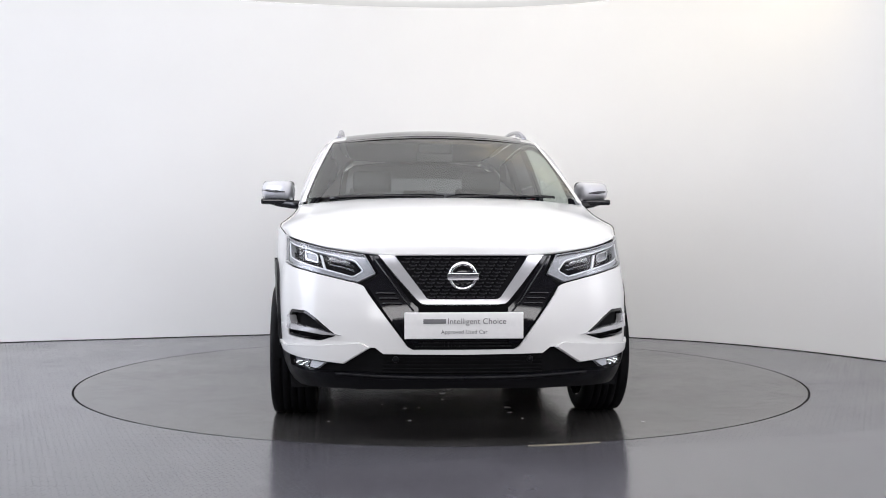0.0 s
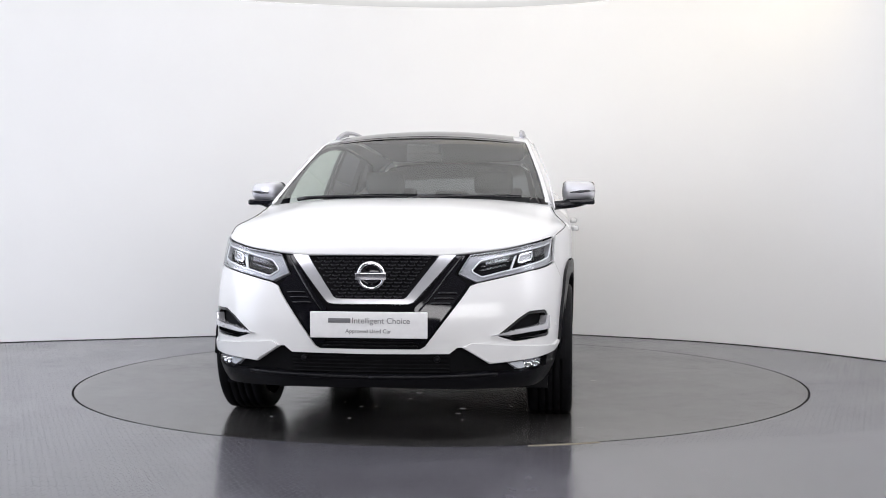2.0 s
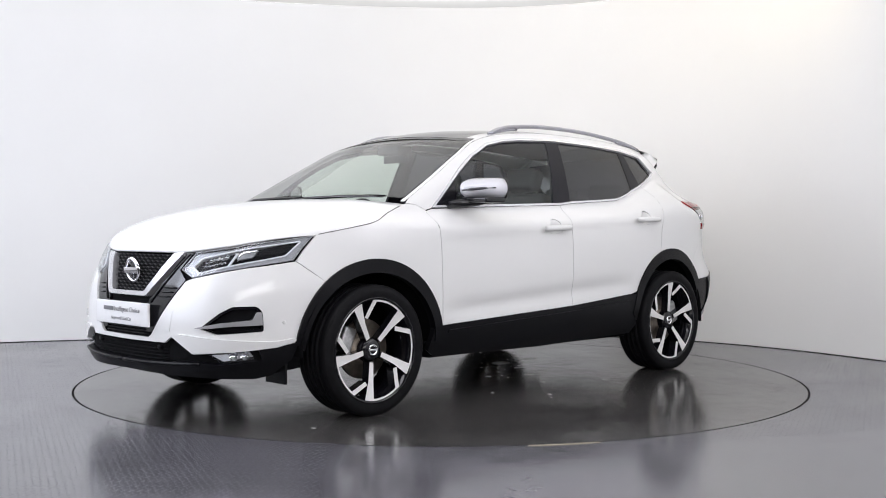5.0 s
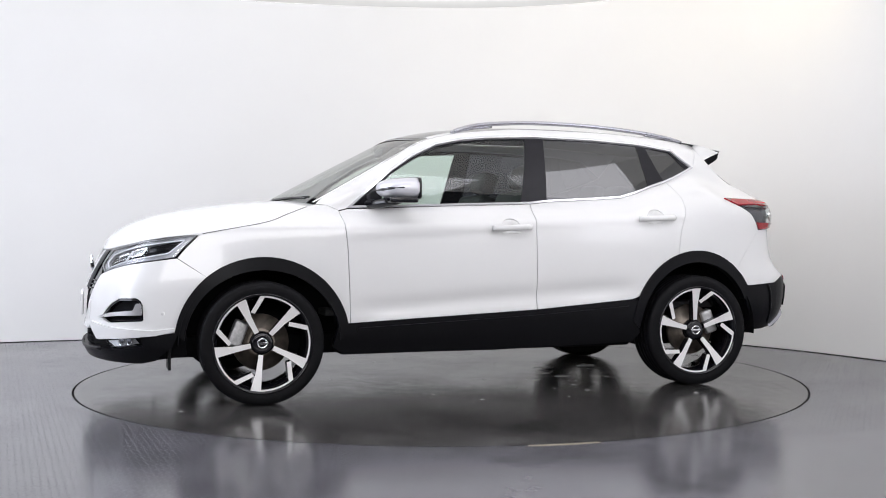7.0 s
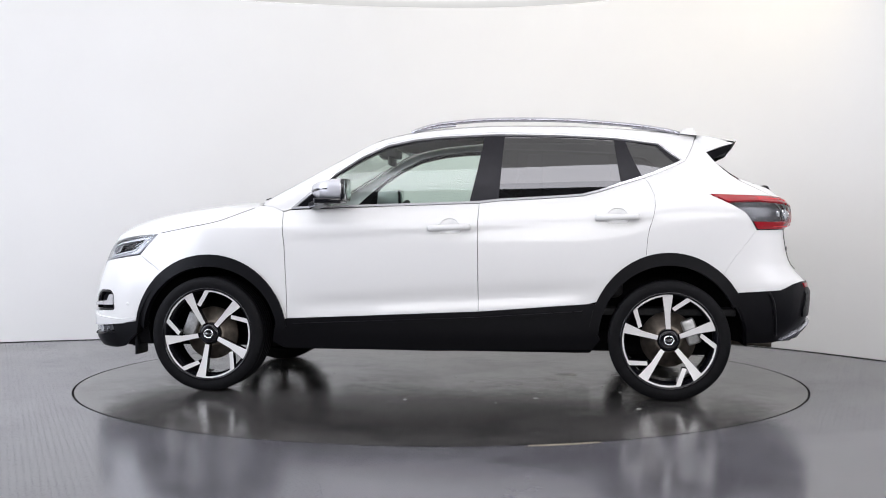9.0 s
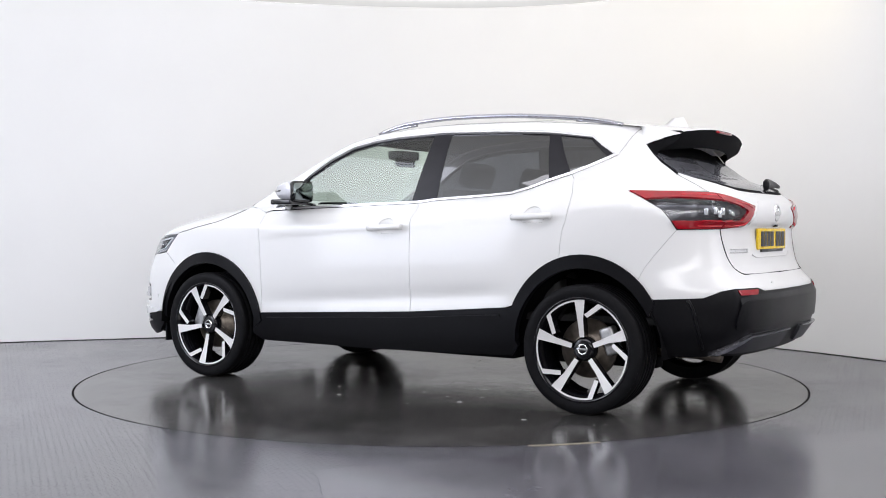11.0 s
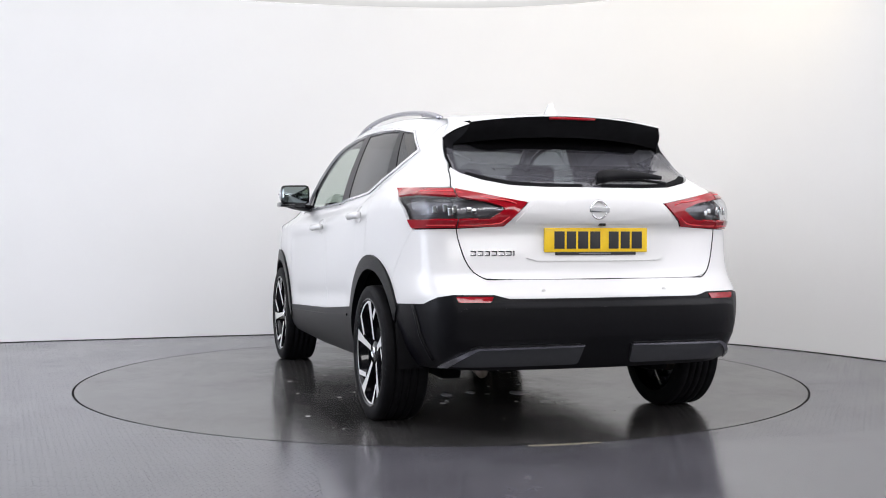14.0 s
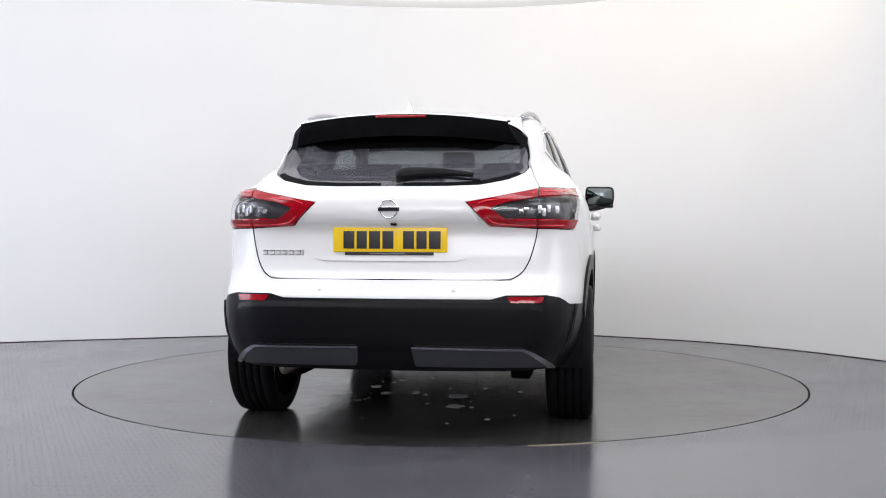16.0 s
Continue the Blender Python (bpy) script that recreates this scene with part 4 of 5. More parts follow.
# door handles with their cups
for (y, z), holder in (((0.103, 0.955), doors_f), ((1.039, 1.013), doors_r)):
    base = skin(*S(y, z))
    for k, sx in enumerate((1, -1)):
        pts = [Vector((sx * (skin(*S(y + d, z + 0.004 * d / 0.1)).x + 0.010 + h), y + d, z + 0.03 * d)) for d, h in ((-0.115, 0.004), (-0.10, 0.020), (-0.05, 0.030), (0.03, 0.032), (0.09, 0.026), (0.115, 0.006))]
        h = part("handle", tube([tuple(p) for p in resample(pts, 14)], 0.0175, 10, 0.8), M_PAINT, holder[k], "white door handle")
    cup = cup_of(y, z)
    surf = lambda s, zz, y=y, z=z: skin_off(-0.0005 - 0.024 * math.exp(-((s - S(y, z)[0]) ** 2 + (zz - z - 0.008) ** 2) / 0.0014))(s, zz)
    b = panel(cup, gap=0.0, flange=0.0, step=0.015, surface=surf)
    c2 = mirrored(b)
    part("handle_cup", b, M_PAINT, holder[0])
    part("handle_cup", c2, M_PAINT, holder[1])
# black sail at the mirror's foot
both("mirror_sail", panel(rounded([S(-0.81, 1.068), S(-0.62, 1.215), S(-0.64, 1.074)], 0.01), off=-0.003, gap=0, flange=0.01), M_GBLACK, CAR)


def slab(sx, x0, x1, z0, z1, y0, y1, r):
    """A flat plate with rounded corners, its face to the rear."""
    outline = rounded([(sx * x0, z0), (sx * x1, z0 + 0.006), (sx * x1, z1 - 0.004), (sx * x0, z1)], r)
    bm = bmesh.new()
    back, front = [bm.verts.new((p[0], y0, p[1])) for p in outline], [bm.verts.new((p[0], y1, p[1])) for p in outline]
    n = len(outline)
    bm.faces.new(back)
    bm.faces.new(front)
    for i in range(n):
        bm.faces.new((back[i], back[(i + 1) % n], front[(i + 1) % n], front[i]))
    bmesh.ops.recalc_face_normals(bm, faces=bm.faces)
    return bm


def mirror_unit(sx):
    rows = []
    for t in [0.5 - 0.5 * math.cos(math.pi * i / 20) for i in range(21)]:
        e = max(0.02, 1 - abs(2 * t - 1) ** 7) ** 0.5
        depth = 0.215 * (1 - 0.52 * t ** 2.0) * e
        h = 0.068 * (1 - 0.16 * t) * e
        mid = 1.166 + 0.004 * t
        ring = []
        for k in range(17):
            a = math.pi * (k / 16 - 0.5)
            sa, ca = math.sin(a), max(0.0, math.cos(a))
            ring.append((0.836 + 0.196 * t, -0.487 - depth * ca ** 0.75, mid + h * math.copysign(abs(sa) ** 0.8, sa) * (1.0 if sa > 0 else 0.94)))
        rows.append(ring)
    bm = grid_mesh(rows, close_v=True)
    bm.faces.new([v for v in bm.verts[:17]])
    bm.faces.new([v for v in bm.verts[-17:]])
    bmesh.ops.recalc_face_normals(bm, faces=bm.faces)
    if sx < 0:
        bm2 = mirrored(bm)
        bm.free()
        bm = bm2
    cap = part("door_mirror", bm, M_SILVERPAINT, CAR, "silver capped door mirror")
    part("mirror_base", tube([(sx * 0.775, -0.72, 1.080), (sx * 0.84, -0.66, 1.088), (sx * 0.92, -0.60, 1.098), (sx * 1.0, -0.56, 1.108)], [0.026, 0.026, 0.024, 0.012], 10), M_GBLACK, cap)
    part("mirror_underside", box(bmesh.new(), min(sx * 0.860, sx * 1.025), max(sx * 0.860, sx * 1.025), -0.650, -0.490, 1.090, 1.122, 0.012), M_GBLACK, cap)
    part("mirror_frame", slab(sx, 0.840, 1.028, 1.104, 1.232, -0.492, -0.474, 0.032), M_GBLACK, cap)
    part("mirror_glass", slab(sx, 0.851, 1.017, 1.115, 1.221, -0.4745, -0.4715, 0.026), M_MIRROR, cap)
    part("indicator", tube([(sx * 0.885, -0.694, 1.158), (sx * 0.94, -0.668, 1.163), (sx * 0.985, -0.633, 1.168), (sx * 1.024, -0.570, 1.172)], [0.003, 0.009, 0.008, 0.004], 8), M_AMBER, cap)



mirror_unit(1)
mirror_unit(-1)

# roof rails, fin, spoiler
for sx in (1, -1):
    pts = [(sx * 0.585, -0.16, 1.515), (sx * 0.578, -0.08, 1.545), (sx * 0.572, 0.06, 1.572), (sx * 0.57, 0.35, 1.590), (sx * 0.567, 0.75, 1.582), (sx * 0.560, 1.10, 1.553), (sx * 0.552, 1.30, 1.524), (sx * 0.546, 1.40, 1.500)]
    rail = part("roof_rail", tube([tuple(p) for p in resample(pts, 36)], 0.013, 8, 1.0), M_SATIN, CAR, "satin silver roof rail")
    pts2 = [(x, y, (z + edge_z(y)) / 2 + 0.004) for x, y, z in [tuple(p) for p in resample(pts, 36)]]
    part("rail_foot", tube(pts2[:7], 0.010, 6, 0.9), M_SATIN, rail)
    part("rail_foot", tube(pts2[-7:], 0.010, 6, 0.9), M_SATIN, rail)
fin_rows = [[(0.022 * (1 - t) * w, 1.38 + 0.09 * t + (0.19 - 0.125 * t) * u, 1.505 + 0.075 * t) for u, w in ((0, 0), (0.4, 1), (0.8, 1), (1, 0.4), (1, -0.4), (0.8, -1), (0.4, -1))] for t in (0, 0.4, 0.8, 1)]
bm = grid_mesh(fin_rows, close_v=True)
bmesh.ops.recalc_face_normals(bm, faces=bm.faces)
part("aerial_fin", bm, M_PAINT, CAR)

sp_top, sp_low = [], []
for i in range(25):
    w = -1 + 2 * i / 24
    x, a = 0.50 * w, abs(w)
    tip_y, tip_z = 1.768 - 0.055 * a ** 2.5, 1.492 - 0.036 * a ** 2
    root = 1.487 + 0.034 * (1 - w * w)
    xr = 0.556 * w
    sp_top.append([(xr, 1.50, root + 0.002), (0.54 * w, 1.58, root - 0.004 - 0.004 * a), (0.515 * w, tip_y - 0.06, tip_z + 0.006), (x, tip_y - 0.015, tip_z + 0.005), (x, tip_y, tip_z + 0.001), (x, tip_y, tip_z - 0.003)])
    sp_low.append([(x, tip_y, tip_z - 0.003), (x * 1.01, tip_y - 0.012, tip_z - 0.026), (x * 1.04, tip_y - 0.03, tip_z - 0.055), (x * 1.08, tip_y - 0.045 - 0.045 * a ** 2, tip_z - 0.085), (x * 1.10, tip_y - 0.055 - 0.06 * a ** 2, tip_z - 0.10)])
bm = grid_mesh(sp_top)
bmesh.ops.recalc_face_normals(bm, faces=bm.faces)
if sum(f.normal.z for f in bm.faces) < 0:
    bmesh.ops.reverse_faces(bm, faces=bm.faces)
spoiler = part("spoiler", bm, M_PAINT, CAR, "white roof spoiler")
bm = grid_mesh(sp_low)
bmesh.ops.recalc_face_normals(bm, faces=bm.faces)
part("spoiler_underside", bm, M_DARK, spoiler, "black spoiler underside")
part("brake_light", tube([(x, 1.768 - 0.055 * abs(x / 0.5) ** 2.5, 1.479) for x in np.linspace(-0.12, 0.12, 9)], 0.007, 8), M_REDLENS, spoiler, "red high brake light")
A_, T_, B_ = skin(*R(0.587, 1.39)), Vector((0.50, 1.711, 1.446)), skin(*R(0.598, 1.355))
top_line = [Vector((0.556, 1.50, 1.490)), Vector((0.54, 1.58, 1.478)), Vector((0.515, 1.655, 1.461)), T_]
low_line = [skin(*S(1.495, 1.478)), skin(*S(1.50, 1.455)).lerp(A_, 0.35), skin(*S(1.50, 1.455)).lerp(A_, 0.75), A_]
rows = [[p.lerp(q, t) + Vector((0.010, 0, 0.004)) * math.sin(math.pi * t) for t in np.linspace(0, 1, 6)] for p, q in zip(resample(top_line, 12), resample(low_line, 12))]
bm = grid_mesh(rows)
bmesh.ops.recalc_face_normals(bm, faces=bm.faces)
if sum(f.normal.x for f in bm.faces) < 0:
    bmesh.ops.reverse_faces(bm, faces=bm.faces)
both("spoiler_side", bm, M_PAINT, spoiler)
low_edge = resample([Vector(p) for p in sp_low[-1]], 8)
rows = [[T_.lerp(A_, t).lerp(low_edge[k], u) for u in np.linspace(0, 1, 5)] for k, t in enumerate(np.linspace(0, 1, 8))]
rows.append([A_.lerp(B_, u) if u < 0.01 else B_.lerp(low_edge[-1] + Vector((0, 0, -0.03)), u) for u in np.linspace(0, 1, 5)])
bm = grid_mesh(rows)
bmesh.ops.recalc_face_normals(bm, faces=bm.faces)
both("spoiler_end", bm, M_DARK, spoiler)

# tailgate with its window
tg_glass_low = [R(0, 1.141), R(0.25, 1.141), R(0.40, 1.147), R(0.52, 1.172), R(0.590, 1.208), R(0.603, 1.235)]
tailgate_poly = tg_low + [R(0.447, 0.960), R(0.342, 1.067), R(0.50, 1.097), R(0.655, 1.128), R(0.661, 1.14), R(0.618, 1.222), R(0.606, 1.238)] + tg_glass_low[:5][::-1]
tailgate = part("tailgate", panel(tailgate_poly, centre=True, step=0.035, gap=0.0012), M_PAINT, CAR, "white tailgate")


def rear_glass_surface(off):
    at = skin_off(off)

    def surf(s, z):
        p, e = at(s, z), skin(*R(0.60, max(z, 1.15)))
        k = smoothstep((z - 1.15) / 0.11)
        p.y += (min(p.y, e.y + off + 0.004) - p.y) * k
        return p
    return surf


glass_rear = tg_glass_low + [R(0.598, 1.30), R(0.57, 1.37), R(0.50, 1.43), R(0, 1.445)]
pane = part("rear_window", panel(glass_rear, gap=0, flange=0.0, centre=True, step=0.04, surface=rear_glass_surface(-0.004), smooth_normals=True), M_REARGLASS, tailgate, "dark tinted rear window")
pane.visible_shadow = False
# black sheet put where the pane would mirror the spoiler's dark underside
dark_band = [R(0, 1.346), R(0.25, 1.342), R(0.36, 1.330), R(0.42, 1.336), R(0.47, 1.362), R(0.57, 1.352), R(0.578, 1.37), R(0.50, 1.43), R(0, 1.445)]
part("window_dark_band", panel(dark_band, gap=0, flange=0.003, centre=True, step=0.04, surface=rear_glass_surface(0.0)), M_DARK, tailgate, "black band in place of the spoiler's dark reflection in the rear window")
channel = curve([1.20, 1.225, 1.29, 1.335, 1.42], [0.632, 0.622, 0.610, 0.604, 0.580])
rows = [[skin_off(-0.003)(*R(channel(z), z)), skin_off(-0.012)(*R(channel(z) - 0.004, z)), rear_glass_surface(-0.010)(*R(channel(z) - 0.045, z))] for z in np.linspace(1.212, 1.40, 14)]
both("window_channel", grid_mesh(rows), M_DARK, tailgate)
both("window_border", panel([R(0.05, 1.143), R(0.25, 1.143), R(0.40, 1.149), R(0.52, 1.174), R(0.575, 1.204), R(0.555, 1.213), R(0.50, 1.192), R(0.40, 1.167), R(0.25, 1.158), R(0.05, 1.156)], gap=0, flange=0.004, step=0.03, surface=rear_glass_surface(-0.001)), M_DARK, tailgate)
# rear wiper
wp = [skin_off(0.012)(*R(x, z)) for x, z in ((0.02, 1.163), (0.10, 1.178), (0.24, 1.182), (0.37, 1.172))]
wp = [Vector((-p.x, p.y, p.z)) for p in wp]
rw = part("rear_wiper", tube([tuple(p + Vector((0, 0.012, 0.010))) for p in resample(wp, 12)], [0.034 * (0.6 + 4 * t) if t < 0.1 else 0.034 - 0.024 * (t - 0.1) / 0.9 for t in np.linspace(0, 1, 12)], 10, 0.6), M_CLAD, tailgate, "black rear wiper")
part("blade", tube([tuple(p + Vector((0, 0.004, -0.012))) for p in resample(wp[:3] + [wp[3] + Vector((-0.03, -0.008, -0.002))], 10)], 0.007, 6), M_CLAD, rw)
# crease line over the plate and panel above it
brow = [R(0, 0.974), R(0.405, 0.976), R(0.36, 1.022), R(0.318, 1.066), R(0.295, 1.084), R(0.262, 1.092), R(0, 1.094)]
part("plate_brow", panel(brow, off=0.007, gap=0, flange=0.02, centre=True, step=0.03), M_PAINT, tailgate)
# dark bar round the tailgate's lower edge draws the shade of its gap
seam = [skin_off(0.0006)(*q) for q in tg_low]
seam = [Vector((-p_.x, p_.y, p_.z)) for p_ in seam[:0:-1]] + seam
part("tailgate_shut_line", tube([tuple(p_) for p_ in resample(seam, 70)], 0.0026, 6), M_DARK, tailgate)
recess = [R(0.0, 0.800), R(0.30, 0.802), R(0.345, 0.815), R(0.335, 0.822), R(0.30, 0.812), R(0, 0.810)]
part("plate_ledge", panel(recess, off=0.006, gap=0, flange=0.012, centre=True), M_PAINT, tailgate)
part("reverse_camera", box(bmesh.new(), -0.035, -0.008, 2.035, 2.06, 0.962, 0.974, 0.003), M_GBLACK, tailgate)

# ---- lamps, grille, plates ----


def loop_tube(poly, off, radius):
    """A thin rounded bar that runs once round an outline on the skin."""
    at, ring = skin_off(off), []
    for a, b in zip(poly, poly[1:] + poly[:1]):
        n = max(1, round((Vector(a) - Vector(b)).length / 0.02))
        ring += [(a[0] + (b[0] - a[0]) * k / n, a[1] + (b[1] - a[1]) * k / n) for k in range(n)]
    return tube([tuple(at(*q)) for q in ring + ring[:1]], radius, 6)


hl = [F(0.385, 0.747), F(0.468, 0.709), F(0.60, 0.737), F(0.70, 0.759), S(-1.765, 0.795), S(-1.66, 0.905), S(-1.637, 0.914), F(0.70, 0.880), F(0.60, 0.857), F(0.436, 0.834)]
for sx in (1, -1):
    flip = (lambda b: b) if sx == 1 else (lambda b: mirrored(b))
    body = part("headlight", flip(panel(hl, off=-0.062, gap=0.003, flange=0.0, step=0.025)), M_HOUSING, CAR, "clear wraparound headlight with a white light guide")
    part("lamp_rim", flip(loop_tube(shrunk(hl, 0.004), -0.005, 0.0035)), M_HOUSING, body)
    lens = part("lens", flip(panel(hl, off=0.001, gap=0.003, flange=0.004)), M_LENS, body)
    lens.visible_shadow = False
    field = rounded([F(0.445, 0.763), F(0.492, 0.735), F(0.60, 0.762), F(0.70, 0.786), S(-1.80, 0.818), S(-1.712, 0.888), F(0.70, 0.860), F(0.60, 0.836), F(0.482, 0.807)], 0.012)
    part("lamp_field", flip(panel(field, off=-0.040, gap=-0.002, flange=0.0, step=0.02)), M_FIELD, body, "black inner field of the lamp")
    part("lamp_bezel", flip(panel(shrunk(hl, 0.006), [field], off=-0.016, gap=0.0, flange=0.026, step=0.02)), M_LAMPRIM, body, "light grey lamp bezel")
    part("light_guide", flip(loop_tube(field, -0.014, 0.0042)), M_DRL, body, "thin white light guide")
    ring = rounded([F(0.655, 0.797), F(0.722, 0.813), F(0.727, 0.856), F(0.662, 0.842)], 0.016)
    part("projector_ring", flip(panel(ring, [shrunk(ring, 0.006)], off=-0.022, gap=0.0, flange=0.02, step=0.02)), M_REFLECT, body, "bright projector ring")
    part("projector", flip(panel(shrunk(ring, 0.006), off=-0.030, gap=0.0, flange=0.0, step=0.02)), M_HOUSING, body)
    part("lamp_blade", flip(panel([F(0.622, 0.772), F(0.632, 0.774), F(0.652, 0.838), F(0.642, 0.836)], off=-0.024, gap=0.0, flange=0.01)), M_DRL, body)
    for k in range(6):
        for row in range(3):
            x, z = 0.500 + 0.0195 * k, 0.768 + 0.0046 * k + 0.0185 * row
            if k == 0 and row == 2:
                continue
            p = skin_off(-0.036)(F(x, z)[0], z)
            p.x *= sx
            bm = lathe([(0.001, -0.004), (0.004, -0.002), (0.0085, 0.004), (0.0092, 0.004), (0.0094, 0.0)], 10)
            bmesh.ops.transform(bm, matrix=Matrix.Translation(p) @ pose(0, 0, 0, 0, 0, -90 + sx * 22), verts=bm.verts)
            part("led_cell", bm, M_REFLECT, body)

    # daytime scoop and fog lamp
    sc = part("bumper_scoop", flip(panel(scoop, off=-0.05, gap=-0.004, flange=0.0)), M_DARK, CAR, "black scoop in the front bumper")
    part("scoop_rim", flip(panel(scoop, [shrunk(scoop, 0.012)], off=-0.004, gap=-0.001, flange=0.05)), M_GBLACK, sc)
    wingbar = rounded([F(0.535, 0.473), F(0.66, 0.501), S(-1.975, 0.516), S(-1.958, 0.553), S(-1.935, 0.553), S(-1.93, 0.492), F(0.70, 0.486), F(0.62, 0.475)], 0.005)
    part("chrome_blade", flip(panel(wingbar, off=0.010, gap=0, flange=0.035)), M_BLADE, sc, "satin silver blade across the scoop")
    fl = part("fog_lamp", flip(panel(fog, off=-0.03, gap=0, flange=0.0)), M_LAMPRIM, CAR, "clear front fog lamp")
    part("fog_lens", flip(panel(fog, off=0.004, gap=0.001, flange=0.025)), M_LENS, fl).visible_shadow = False
    part("fog_reflector", flip(panel(rounded([F(0.615, 0.347), F(0.68, 0.353), F(0.69, 0.322), F(0.662, 0.317)], 0.004), off=-0.012, gap=0, flange=0.01)), M_DRL, fl)
    for x in (0.705, 0.738):
        p = skin_off(-0.02)(F(x, 0.343)[0], 0.343)
        p.x *= sx
        bm = lathe([(0.001, 0.006), (0.010, 0.004), (0.018, -0.010), (0.022, -0.012)], 18)
        bmesh.ops.transform(bm, matrix=Matrix.Translation(p) @ pose(0, 0, 0, 0, 0, -90 + sx * 30) @ pose(0, 0, 0, 0, 0, 180), verts=bm.verts)
        part("fog_bulb", bm, M_REFLECT, fl)

    # tail lamp in two pieces
    tl_out = [S(1.548, 1.139), S(1.66, 1.089), S(1.73, 1.049), S(1.775, 0.989), S(1.805, 0.948), R(0.657, 0.951), R(0.657, 1.126)]
    tl_in = [R(0.653, 1.126), R(0.653, 0.951), R(0.449, 0.963), R(0.345, 1.066), R(0.50, 1.094)]
    tl = part("tail_light", flip(panel(tl_out, off=-0.03, gap=0, flange=0)), M_SMOKE, CAR, "red and smoked wraparound tail light")
    lens_top = [S(1.548, 1.139), S(1.645, 1.096), S(1.70, 1.099), S(1.80, 1.102), R(0.657, 1.090), R(0.657, 1.126)]
    lens_low = [S(1.778, 0.990), S(1.805, 0.948), R(0.657, 0.951), R(0.657, 0.988), S(1.83, 0.991)]
    lens_in = [R(0.653, 1.126), R(0.653, 1.088), R(0.53, 1.066), R(0.462, 1.044), R(0.455, 1.036), R(0.52, 0.993), R(0.653, 0.988), R(0.653, 0.951), R(0.449, 0.963), R(0.345, 1.066), R(0.50, 1.094)]
    for name, poly in (("outer_lens", lens_top), ("outer_lens", lens_low), ("inner_lens", lens_in)):
        part(name, flip(panel(poly, off=0.008, gap=0.001, flange=0.012, step=0.03)), M_REDLENS, tl, "glossy red lens")
    for poly in (tl_out, tl_in):
        part("smoked_lens", flip(panel(poly, off=0.003, gap=0.001, flange=0.012, step=0.04)), M_LENS, tl).visible_shadow = False
    for pts in (((0.648, 1.108), (0.52, 1.081), (0.40, 1.058), (0.455, 0.985), (0.52, 0.973), (0.648, 0.969)), ((0.665, 1.110), (0.72, 1.113), (0.77, 1.114)), ((0.665, 0.969), (0.72, 0.968), (0.77, 0.968))):
        gpts = resample([skin_off(0.008)(*R(x, z)) for x, z in pts], 16)
        part("red_light_guide", flip(tube([tuple(p) for p in gpts], 0.0035, 6)), M_REDBRIGHT, tl)
    part("inner_reflector", flip(panel(tl_in, off=-0.025, gap=0, flange=0)), M_SMOKE, tl)
    for x, z in ((0.750, 1.035), (0.712, 1.040), (0.690, 1.022), (0.672, 1.036), (0.612, 1.034), (0.590, 1.024)):
        p = skin_off(-0.012)(R(x, z)[0], z)
        p.x *= sx
        hh = 0.009 + 0.010 * ((x * 997) % 1.0)
        bm = box(bmesh.new(), -0.011, 0.011, -0.006, 0.006, -hh, hh, 0.003)
        bmesh.ops.transform(bm, matrix=Matrix.Translation(p) @ pose(0, 0, 0, 0, 0, -sx * (40 if x > 0.65 else 12)), verts=bm.verts)
        part("bulb_cell", bm, M_REFLECT, tl)

# gloss black mask with grille mesh and bright V
mask = [F(0, 0.826), F(0.30, 0.826), F(0.43, 0.834), F(0.383, 0.747), F(0.462, 0.707), F(0.440, 0.693), F(0.42, 0.66), F(0.247, 0.428), F(0.225, 0.416), (0.0, 0.415)]
grille = part("grille", panel(mask, off=-0.022, gap=-0.004, flange=0.0, centre=True), M_DARK, CAR, "black front grille mask")
for sx in (1, -1):
    flip = (lambda b: b) if sx == 1 else (lambda b: mirrored(b))
    part("grille_cheek", flip(panel([F(0.415, 0.830), F(0.372, 0.747), F(0.430, 0.700), F(0.245, 0.44), F(0.20, 0.44), F(0.20, 0.60), F(0.245, 0.64), F(0.375, 0.829)], off=-0.006, gap=0, flange=0.02)), M_GBLACK, grille)
    for k in range(3):
        z = 0.618 + 0.022 * k
        x1 = 0.26 + (z - 0.45) * 0.66
        part("cheek_slat", flip(tube([tuple(skin_off(0.0)(F(x, z)[0], z)) for x in np.linspace(x1 - 0.10, x1 - 0.015, 5)], 0.004, 6)), M_GBLACK, grille)
    part("cheek_rib", flip(tube([tuple(skin_off(-0.002)(F(x, z)[0], z)) for x, z in ((0.40, 0.826), (0.33, 0.73), (0.262, 0.635), (0.22, 0.585))], 0.004, 6)), M_GBLACK, grille)
vee = [F(0, 0.612), F(0.165, 0.612), F(0.19, 0.618), F(0.205, 0.632), F(0.30, 0.74), F(0.372, 0.826), F(0.30, 0.822), F(0.235, 0.735), F(0.165, 0.642), F(0.15, 0.634), F(0, 0.633)]
part("chrome_vee", panel(vee, off=0.010, gap=0, flange=0.032, centre=True, step=0.03), M_BLADE, grille, "chrome V across the grille")
bm = bmesh.new()
z, k = 0.645, 0
while z < 0.822:
    wmax = 0.155 + (z - 0.64) * 0.72
    x = -wmax + (0.022 if k % 2 else 0.0)
    while x + 0.034 < wmax:
        pts = []
        for u, dz in ((0, 0.004), (0.010, 0.0), (0.024, 0.0), (0.034, 0.004)):
            s = F(abs(x + u), z)[0] * (1 if x + u >= 0 else -1)
            pts.append(tuple(skin_off(-0.006)(s, z + dz)))
        tube(pts, 0.0032, 5, 1.0, bm)
        x += 0.044
    z += 0.0155
    k += 1
part("grille_mesh", bm, M_PILLAR, grille, "black honeycomb grille mesh")
